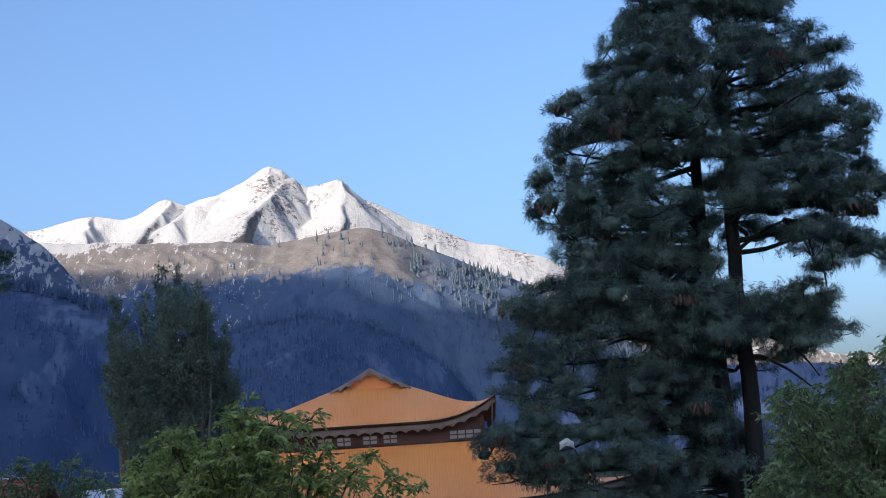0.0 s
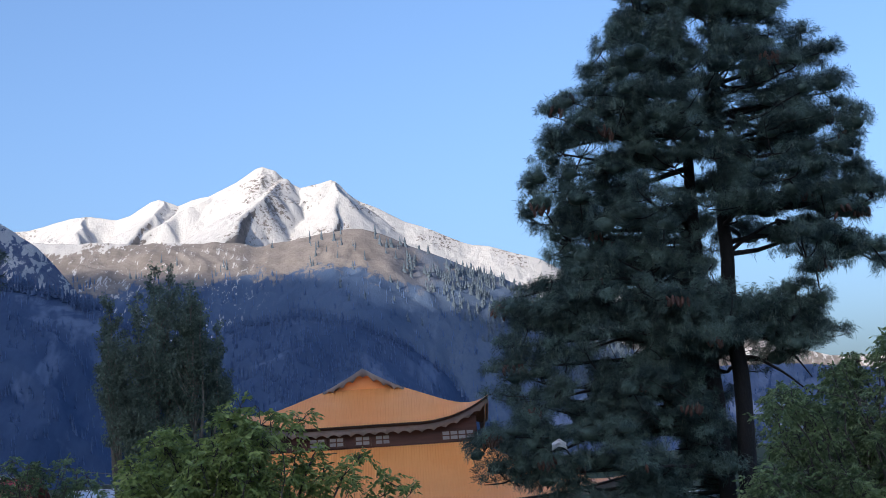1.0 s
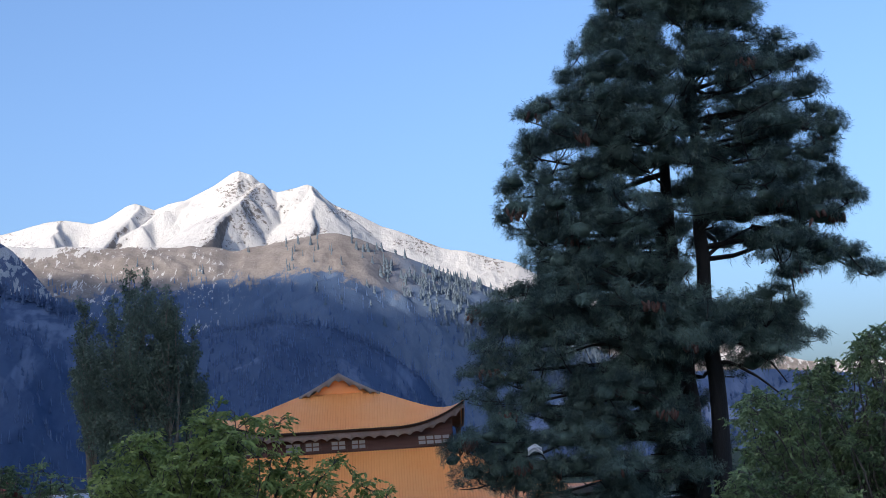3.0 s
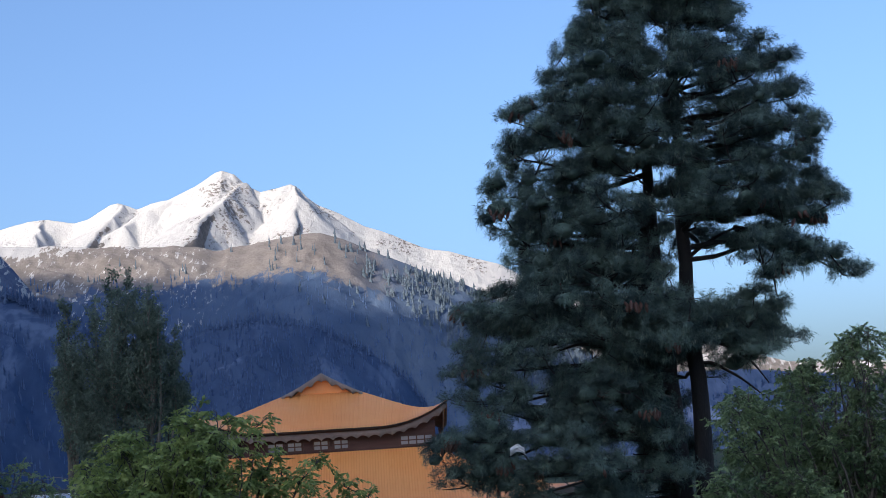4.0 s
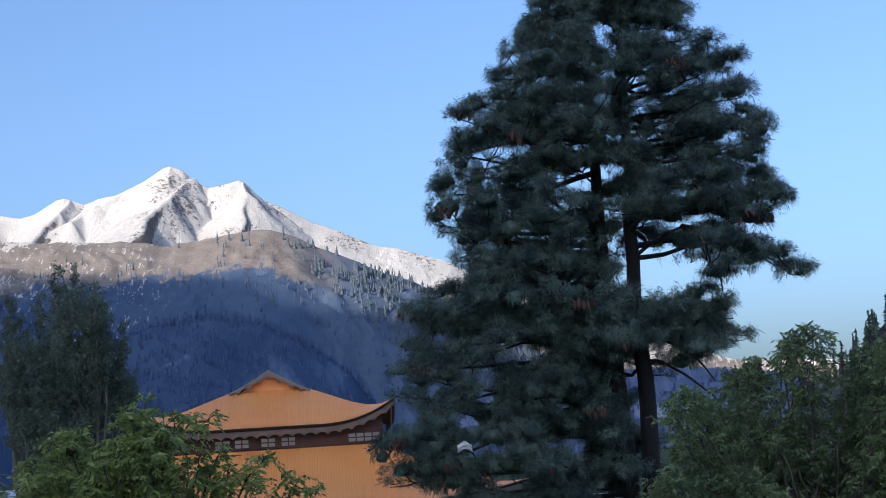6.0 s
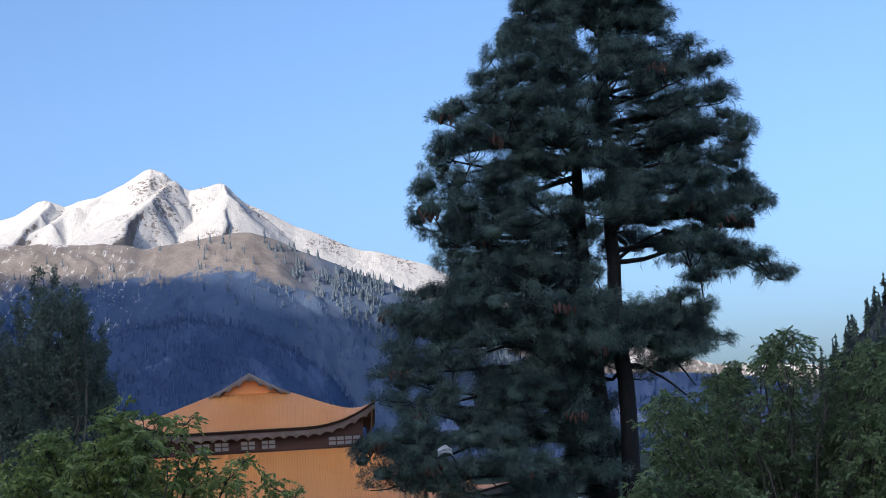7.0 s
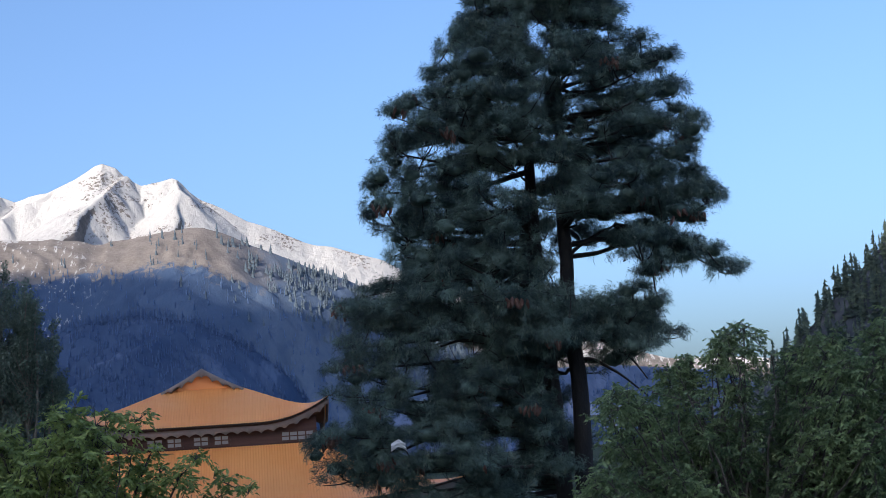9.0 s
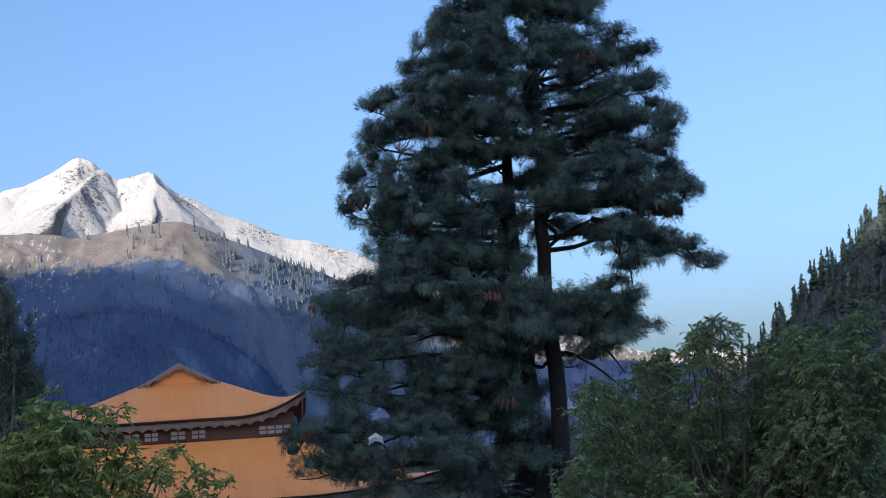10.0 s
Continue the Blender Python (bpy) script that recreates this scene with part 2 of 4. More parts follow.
def tube(path, radii, sides=7):
    """Verts and quads of a tapering tube along path."""
    path, radii = np.asarray(path, float), np.asarray(radii, float)
    tang = np.gradient(path, axis=0)
    tang /= np.linalg.norm(tang, axis=1)[:, None] + 1e-9
    ref = np.where(abs(tang[:, 2:3]) > 0.9, np.array([[1.0, 0, 0]]), np.array([[0, 0, 1.0]]))
    a = np.cross(tang, ref)
    a /= np.linalg.norm(a, axis=1)[:, None] + 1e-9
    b = np.cross(tang, a)
    ang = np.linspace(0, 2 * np.pi, sides, endpoint=False)
    v = path[:, None] + radii[:, None, None] * (a[:, None] * np.cos(ang)[None, :, None] + b[:, None] * np.sin(ang)[None, :, None])
    n = len(path)
    i = np.arange(n - 1)[:, None] * sides + np.arange(sides)[None, :]
    j = np.arange(n - 1)[:, None] * sides + (np.arange(sides)[None, :] + 1) % sides
    return v.reshape(-1, 3), np.stack([i, j, j + sides, i + sides], -1).reshape(-1, 4)


def join(pieces):
    vs, fs, at = [], [], 0
    for v, f in pieces:
        vs.append(v)
        fs.append(f + at)
        at += len(v)
    return np.concatenate(vs), np.concatenate(fs)


def unit(v):
    return v / (np.linalg.norm(v, axis=-1, keepdims=True) + 1e-9)


# ---- mountains ----


def terrain(name, crest, y_at, reach, back, slope, gully, gully_size, fine, material, nu, nv, label, spurs=(), seed=0.0, curve=0.0, category="mountain", lean=0.0, ledges=0.0, dense=None, bowls=()):
    """A ridge: crest heights over x, falling towards -y by slope, cut by gullies that grow away from the crest. Returns object and a height function."""
    cx, cz = np.array(crest, float).T
    xs = np.linspace(cx[0], cx[-1], nu)
    if dense:
        # most columns where the ridge is in sight
        xs = np.concatenate([np.linspace(cx[0], dense[0], 30)[:-1], np.linspace(dense[0], dense[1], nu - 58), np.linspace(dense[1], cx[-1], 30)[1:]])
    vs = np.concatenate([-np.linspace(back, 0, 8)[:-1], reach * np.linspace(0, 1, nv) ** 1.25])
    x, v = np.meshgrid(xs, vs, indexing="ij")
    y0 = y_at(x) if callable(y_at) else y_at

    def height(x, v):
        zc = np.interp(x, cx, cz)
        d = np.abs(v)
        z = zc - slope * d - curve * d * d / max(reach, 1)
        grow = np.clip(d / (gully_size * 1.2), 0, 1)
        xl = x + lean * v
        warp = fbm(x / gully_size + seed, v / gully_size + seed, 3) * 1.6
        g = fbm(xl / gully_size + warp + seed, v / (gully_size * 3.2) + seed, 4, True)
        z = z + (g - 0.6) * gully * grow
        g2 = fbm(xl / (gully_size * 0.33) + warp * 2 + seed * 3, v / (gully_size * 0.9) + seed, 4, True)
        z = z + (g2 - 0.55) * gully * 0.36 * np.clip(0.15 + d / (gully_size * 0.6), 0, 1)
        z = z + (fbm(x / fine * 0.25 + seed, v / fine * 0.25, 7) - 0.5) * fine * np.clip(0.25 + d / gully_size, 0, 1)
        for bx, bv, rx, rv, deep in bowls:
            z = z - deep * np.exp(-((x - bx) / rx) ** 2 - ((v - bv) / rv) ** 2)
        if ledges:
            step = fbm(xl / 26 + seed * 5, v / 40 - x / 90 + seed, 4, True)
            z = z + (step - 0.55) * ledges * np.clip(0.9 - (x + 250) / 300, 0.22, 1) * np.clip(d / 60, 0, 1) * np.clip(3.2 * fbm(x / 150 + 5.1, v / 110 + seed, 3) - 1.1, 0.12, 1)
        for ax, av, az, bx, bv, bz, sun_side, lee_side in spurs:
            px, pv = bx - ax, bv - av
            k = np.clip(((x - ax) * px + (v - av) * pv) / (px * px + pv * pv), 0, 1)
            off = (fbm(x / 90 + seed, v / 90, 3) - 0.5) * 50
            dx, dv = x - ax - k * px + off, v - av - k * pv
            dist = np.sqrt(dx * dx + dv * dv + 16.0) - 4.0
            lee = 0.5 + 0.5 * np.tanh((dx * pv - dv * px) / np.hypot(px, pv) / 6.0)
            rib = (az + (bz - az) * k - (sun_side + (lee_side - sun_side) * lee) * dist + (g2 - 0.5) * gully * 0.3 * np.clip(dist / 30, 0, 1))
            z = np.maximum(z, rib) + 2.5 * np.log1p(np.exp(-np.abs(z - rib) / 2.5)) * np.clip(d / 40, 0, 1)
        return z

    z = height(x, v)
    ob = mesh_of(name, np.stack([x, y0 - v, z], -1).reshape(-1, 3), grid_faces(nu, len(vs)), material, smooth=True)
    tagged(ob, label, category, kind="structure")

    def place(px, pv):
        base = y_at(px) if callable(y_at) else y_at
        return np.stack([px, base - pv, height(px, pv)], -1)

    return ob, place


def conifers(name, at, tall, material, label, tiers=4, spread=0.17, sides=5, rng=None, group=""):
    """Many far conifers in one mesh: ragged stacked skirts."""
    rng = rng or np.random.default_rng(5)
    pieces_v, pieces_f = [], []
    n = len(at)
    tall = tall * rng.uniform(0.35 if tiers > 8 else 0.6, 1.15, n)
    if tiers == 2:
        at = at - np.array([0, 0, 0.2]) * tall[:, None]
    count = 0
    layered = tiers > 8
    for k in range(tiers + layered):
        # layered trees: flat boughs with gaps between them, round one straight stem
        lo, hi = 0.06 + 0.9 * k / tiers, 0.06 + 0.9 * (k + (1.3 if layered else 1.55)) / tiers
        if k == tiers:
            lo, hi = -0.05, 1.0
        hi = min(hi, 1.0)
        r = tall * (0.02 if k == tiers else spread * (1 - k / tiers) ** (0.6 if layered else 0.85)) * rng.uniform(0.6 if layered else 0.75, 1.2, n)
        ang = np.linspace(0, 2 * np.pi, sides, endpoint=False)[None] + rng.uniform(0, 6.3, n)[:, None]
        rr = r[:, None] * rng.uniform(0.1 if tiers > 8 else 0.35, 1.6 if tiers > 8 else 1.3, (n, sides))
        sway = rng.normal(0, 0.012, (2, n)) * tall * (layered and k < tiers)
        ring = np.stack([at[:, None, 0] + sway[0][:, None] + rr * np.cos(ang), at[:, None, 1] + sway[1][:, None] + rr * np.sin(ang), at[:, None, 2] + tall[:, None] * (lo + rng.uniform(-0.03, 0.03, (n, sides)))], -1)
        tip = np.stack([at[:, 0], at[:, 1], at[:, 2] + tall * hi], -1)[:, None]
        v = np.concatenate([ring, tip], 1).reshape(-1, 3)
        base = count + np.arange(n)[:, None] * (sides + 1)
        a = np.arange(sides)
        f = np.stack([base + a[None], base + (a[None] + 1) % sides, np.broadcast_to(base + sides, (n, sides))], -1).reshape(-1, 3)
        pieces_v.append(v)
        pieces_f.append(f)
        count += len(v)
    ob = mesh_of(name, np.concatenate(pieces_v), np.concatenate(pieces_f), material, smooth=tiers == 2)
    return tagged(ob, label, "forest", group, "stuff")


def scatter(place, n, x0, x1, v0, v1, keep=None, seed=1):
    rng = np.random.default_rng(seed)
    x, v = rng.uniform(x0, x1, n), rng.uniform(v0, v1, n)
    if keep:
        m = keep(x, v, rng.random(n))
        x, v = x[m], v[m]
    return place(x, v)


CREST_SNOW = [(-1600, 690), (-1401, 699), (-1077, 693), (-960, 719), (-899, 726), (-831, 715), (-792, 722), (-730, 754), (-712, 758), (-662, 741), (-623, 756), (-577,
              758), (-558, 766), (-499, 791), (-444, 827), (-425, 834), (-390, 824), (-360, 796), (-323, 775), (-269, 778), (-237, 784), (-215, 772), (-193, 747), (-164,
              722), (-118, 697), (-44, 654), (-6, 641), (32, 626), (77, 603), (107, 588), (130, 580), (184, 571), (260, 546), (320, 527), (380, 491), (665, 367), (963,
              250), (1098, 212), (1310, 206), (1410, 190), (1700, 120)]
# ribs of the face: ends in x, distance down the face and height; the lee sides stand steep and hold the shade
RIBS = [((-371, 6, 793), (-416, 174, 716), (-451, 234, 676), (-481, 272, 634), (-588, 300, 590), 0.55, 1.45), ((-565, 2, 762), (-609, 54, 724), (-674, 132, 674), (-761, 180, 626), 0.6, 1.1),
        ((-907, 4, 721), (-904, 94, 676), (-914, 158, 633), 0.6, 1.35), ((-232, 2, 778), (-228, 60, 742), 0.8, 1.05), ((-200, 4, 752), (-235, 90, 712), 0.8, 1.0),
        ((-702, 4, 752), (-717, 92, 703), (-749, 130, 662), 0.6, 1.3)]
snow_mountain, on_snow = terrain("mountain_snow", CREST_SNOW, 4600.0, 760, 120, 0.85, 22, 120, 13, M_SNOW, 700, 200,
                                 "snow-covered mountain with a pointed summit and bare rock ribs", curve=-0.10, seed=4.0, lean=0.85, ledges=34.0, dense=(-1260, 520),
                                 bowls=[(-345, 150, 70, 110, 62), (-385, 250, 60, 70, 48), (-845, 120, 65, 90, 36), (-640, 60, 40, 60, 16), (-190, 90, 40, 80, 20)],
                                 spurs=[(*a, *b, *rib[-2:]) for rib in RIBS for a, b in zip(rib[:-3], rib[1:-2])])
CREST_TURF = [(-1400, 550), (-1190, 543), (-942, 531), (-805, 527), (-693, 522), (-569, 514), (-445, 503), (-359, 497), (-296, 498), (-233, 510), (-171, 519), (-133, 516),
              (-84, 501), (-24, 471), (49, 442), (109, 412), (170, 390), (241, 347), (406, 237), (642, 98), (900, 20)]
CREST_TURF = [(x, np.interp(x, *np.array(CREST_TURF, float).T) + (16.0 if x < -330 else 5.0) * float(fbm(np.array([x / 45.0]), np.array([0.7]), 4)[0] - 0.5)) for x in range(-1400, 901, 8)]
turf_shoulder, on_turf = terrain("mountain_shoulder", CREST_TURF, lambda x: 3700 + 0.0 * x, 1500, 300, 0.50, 34, 170, 22, M_TURF_AND_SHADE, 380, 170,
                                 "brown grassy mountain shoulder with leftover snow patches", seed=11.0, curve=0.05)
CREST_LEFT = [(-1800, 950), (-961, 584), (-762, 481), (-722, 454), (-683, 423), (-654, 390), (-630, 358), (-588, 295), (-480, 150), (-380, 20)]
left_slope, on_left = terrain("mountain_flank", CREST_LEFT, 3000.0, 900, 300, 0.55, 50, 120, 10, M_HAZY_SLOPE, 160, 90,
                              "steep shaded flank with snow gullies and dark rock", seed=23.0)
CREST_LEFTWOOD = [(-1500, 420), (-740, 305), (-587, 279), (-541, 272), (-488, 253), (-435, 230), (-360, 179), (-287, 112), (-150, 10), (-80, -20)]
left_wood, on_leftwood = terrain("hillside_wooded", CREST_LEFTWOOD, 2300.0, 900, 300, 0.42, 45, 130, 10, M_HAZY_FLOOR, 160, 90,
                                 "dark wooded hillside lying in shade, haze blue in its colour", seed=31.0, category="hillside")
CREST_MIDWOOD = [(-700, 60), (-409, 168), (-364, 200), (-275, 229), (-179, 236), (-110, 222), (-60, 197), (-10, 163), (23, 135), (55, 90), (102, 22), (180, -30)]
mid_wood, on_midwood = terrain("spur_wooded", CREST_MIDWOOD, 2600.0, 1000, 300, 0.36, 45, 120, 10, M_HAZY_FLOOR, 160, 90,
                               "forested mountain spur lying in shade, haze blue in its colour", seed=41.0, category="hillside")
CREST_RIGHT = [(280, -80), (412, 18), (450, 56), (505, 110), (554, 154), (586, 188), (635, 238), (900, 420), (1200, 460)]
right_hill, on_right = terrain("hillside_cedar", CREST_RIGHT, 1500.0, 700, 400, 0.55, 40, 80, 8, M_CLIFF, 140, 90,
                               "steep grey hillside with scattered cedars, sunlit near its top", seed=53.0, category="hillside")

# added nearer slope; covers the snow mountain's foot that the sun would light
CREST_VALLEY = [(-60, -80), (8, -36), (111, 24), (181, 70), (282, 93), (416, 92), (521, 80), (612, 52), (740, 0), (900, -80)]
valley_wood, on_valley = terrain("slope_wooded", CREST_VALLEY, 2000.0, 700, 300, 0.35, 35, 110, 10, M_HAZY_DUSTED, 120, 70,
                                 "low snow-dusted slope across the valley, shade and haze blue in its colour", seed=61.0, category="hillside")
# the ridge behind which the sun stands
SUN_RIDGE = [(-4700, -620, 2480), (-4283, -950, 2530), (-4210, -1008, 2529), (-4124, -1075, 2540), (-4075, -1114, 2549), (-4030, -1150, 2552), (-3985, -1185, 2576), (-3922, -1235, 2575),
             (-3859, -1284, 2555), (-3805, -1327, 2508), (-3762, -1361, 2473), (-3740, -1379, 2530), (-3681, -1425, 2568), (-3400, -1650, 2480), (-2495, -2362, 1962), (-2469, -2383, 1955),
             (-2108, -2669, 1800), (-1500, -3200, 1700)]


def far_ridge():
    crest = np.array(SUN_RIDGE, float)
    along = np.linspace(0, 1, 160)
    s = np.concatenate([[0], np.cumsum(np.linalg.norm(np.diff(crest[:, :2], axis=0), axis=1))])
    c = np.stack([np.interp(along * s[-1], s, crest[:, k]) for k in range(3)], 1)
    out = np.array([-0.62, -0.785])
    verts = []
    for k in (-2200, -1400, -700, -250, 0, 250, 700, 1400, 2200):
        p = c.copy()
        p[:, :2] += out * k
        p[:, 2] = np.maximum(c[:, 2] - abs(k) * 1.2 + (fbm(along * 40, along * 0 + k * 0.01) - 0.5) * abs(k) * 0.3, -60)
        verts.append(p)
    v = np.stack(verts, 1)
    ob = mesh_of("mountain_ridge", v.reshape(-1, 3), grid_faces(160, 9), M_HAZY_SLOPE, smooth=True)
    tagged(ob, "high mountain ridge that hides the low sun", "mountain", kind="structure")


far_ridge()

# ground: one sheet, level round the houses, out to the horizon
gx = np.concatenate([-np.geomspace(20, 9000, 50)[::-1], [0], np.geomspace(20, 9000, 50)])
gX, gY = np.meshgrid(gx, gx, indexing="ij")
gZ = (fbm(gX / 60, gY / 60, 4) - 0.5) * np.clip(np.hypot(gX, gY) / 400 - 0.3, 0, 1) * 8
ground = mesh_of("ground", np.stack([gX, gY, gZ], -1).reshape(-1, 3), grid_faces(len(gx), len(gx)), M_GRASS, smooth=True)
tagged(ground, "grassy valley floor", "ground", kind="structure")

# forests on the slopes
patchy = lambda x, v, s: fbm(x / s + 3.3, v / s + 7.7, 4)


def forest(place, n, x0, x1, v0, v1, keep, seed, tall, label, tiers=3, spread=0.13, sides=5, material=M_FIRS_SHADE):
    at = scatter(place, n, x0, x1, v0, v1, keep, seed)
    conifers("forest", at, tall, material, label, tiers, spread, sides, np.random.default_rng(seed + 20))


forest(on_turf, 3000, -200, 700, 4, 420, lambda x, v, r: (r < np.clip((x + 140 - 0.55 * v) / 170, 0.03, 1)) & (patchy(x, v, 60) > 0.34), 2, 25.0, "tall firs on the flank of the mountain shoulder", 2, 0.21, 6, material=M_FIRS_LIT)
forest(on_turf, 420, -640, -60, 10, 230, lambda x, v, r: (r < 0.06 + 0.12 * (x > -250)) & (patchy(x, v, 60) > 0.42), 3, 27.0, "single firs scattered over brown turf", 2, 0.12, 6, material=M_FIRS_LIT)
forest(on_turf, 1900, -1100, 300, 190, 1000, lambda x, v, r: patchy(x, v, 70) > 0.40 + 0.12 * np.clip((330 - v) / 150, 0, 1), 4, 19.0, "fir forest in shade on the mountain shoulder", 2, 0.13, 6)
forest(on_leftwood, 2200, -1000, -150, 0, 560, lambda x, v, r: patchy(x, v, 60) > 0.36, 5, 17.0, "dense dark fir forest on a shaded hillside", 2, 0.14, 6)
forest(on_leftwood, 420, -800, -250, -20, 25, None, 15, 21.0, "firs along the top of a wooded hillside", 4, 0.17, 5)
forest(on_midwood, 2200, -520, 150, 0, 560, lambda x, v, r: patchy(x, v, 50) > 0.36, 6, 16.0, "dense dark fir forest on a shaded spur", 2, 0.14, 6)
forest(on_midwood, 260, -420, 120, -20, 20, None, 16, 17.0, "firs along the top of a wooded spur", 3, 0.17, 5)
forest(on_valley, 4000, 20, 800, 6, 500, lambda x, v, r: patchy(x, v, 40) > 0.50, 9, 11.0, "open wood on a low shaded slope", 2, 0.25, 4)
forest(on_left, 500, -960, -600, 120, 500, lambda x, v, r: patchy(x, v, 50) > 0.45, 7, 20.0, "firs below the snow gullies", spread=0.17)
forest(on_right, 3000, 380, 800, -30, 420, lambda x, v, r: (patchy(x, v, 40) > 0.42) | ((v < 40) & (r < 0.6)), 8, 27.0, "cedars standing on a steep hillside", 11, 0.16, 8, M_HILLFIRS)
forest(on_right, 9000, 380, 800, -10, 420, lambda x, v, r: patchy(x, v, 30) > 0.36, 18, 3.4, "low scrub between the cedars of a hillside", 2, 0.62, 5, M_HILLFIRS)

# ---- the house with tiered orange roofs ----
HX, HY = -2.50, 64.5  # middle of the tower


def roof_tier(name, half_top, half_eave, z_top, z_eave, sag, lift, pitch, parent, label, rows=14):
    """Four curved hip faces of ribbed sheet: concave down the slope, corners swept up."""
    n = int(2 * half_eave / pitch) * 4
    s = np.linspace(-1, 1, n + 1)
    v = np.linspace(0, 1, rows)
    S, V = np.meshgrid(s, v, indexing="ij")
    half = half_top + (half_eave - half_top) * V
    x = S * half_eave
    inside = np.abs(x) <= half + 1e-6
    x = np.clip(x, -half, half)
    k = np.abs(x) / half_eave
    z = z_top + (z_eave - z_top) * (V + sag * np.sin(np.pi * V)) + lift * np.clip((k - 0.42) / 0.58, 0, 1) ** 2.2 * V ** 2
    rib = 0.011 * np.cos(S * half_eave / pitch * 2 * np.pi)
    z = z + rib * inside
    y = -half
    faces = grid_faces(n + 1, rows)
    keep = inside.ravel()[faces].any(1)
    out = []
    for turn in range(4):
        c, d = [(1, 0), (0, 1), (-1, 0), (0, -1)][turn]
        pts = np.stack([x * c - y * d, x * d + y * c, z], -1).reshape(-1, 3)
        out.append(mesh_of(name, pts, faces[keep], M_ROOF, parent, smooth=True))
    return lambda t: z_eave + lift * np.clip((abs(t) - 0.42) / 0.58, 0, 1) ** 2.2


def eave_board(half, edge, parent, period, high, drop=0.0, out=0.0):
    """Scalloped boards under the four eaves, following the sweep of the corners; dark soffit edge above."""
    n = int(2 * half / period) * 10
    t = np.linspace(-1, 1, n + 1)
    top = edge(t) - 0.05 - drop
    ph = t * half / period
    bottom = top - high + 0.11 * np.abs(np.sin(np.pi * ph)) ** 0.8
    for turn in range(4):
        c, d = [(1, 0), (0, 1), (-1, 0), (0, -1)][turn]
        vs, x = [], t * (half - 0.03)
        for dy in (0.0, 0.035):
            for zz in (top, bottom):
                y = np.full_like(x, -(half - 0.05 - dy) - out)
                vs.append(np.stack([x * c - y * d, x * d + y * c, zz], -1))
        v = np.concatenate(vs)
        m = n + 1
        i = np.arange(n)
        quads = [np.stack([i, i + 1, i + 1 + m, i + m], 1), np.stack([i + 2 * m, i + 3 * m, i + 1 + 3 * m, i + 1 + 2 * m], 1), np.stack([i + m, i + 1 + m, i + 1 + 3 * m, i + 3 * m], 1)]
        mesh_of("eave_board", v, np.concatenate(quads), M_FASCIA, parent, label="grey scalloped eave board")


def eave_strip(half, edge, parent):
    """A narrow dark strip close under each edge of the sheet, added for the shadow line there."""
    t = np.linspace(-1, 1, 81)
    i = np.arange(80)
    for c, d in ((1, 0), (0, 1), (-1, 0), (0, -1)):
        vs = []
        for y, dz in ((half - 0.01, 0.025), (half - 0.01, 0.085), (half - 0.10, 0.085)):
            x, yy = t * (half - 0.01), np.full(81, -y)
            vs.append(np.stack([x * c - yy * d, x * d + yy * c, edge(t) - dz], -1))
        mesh_of("eave_shadow_strip", np.concatenate(vs), np.concatenate([np.stack([i + k, i + 1 + k, i + 82 + k, i + 81 + k], 1) for k in (0, 81)]), M_EAVE_SHADOW, parent, label="dark strip for the shadow gap under the sheet")


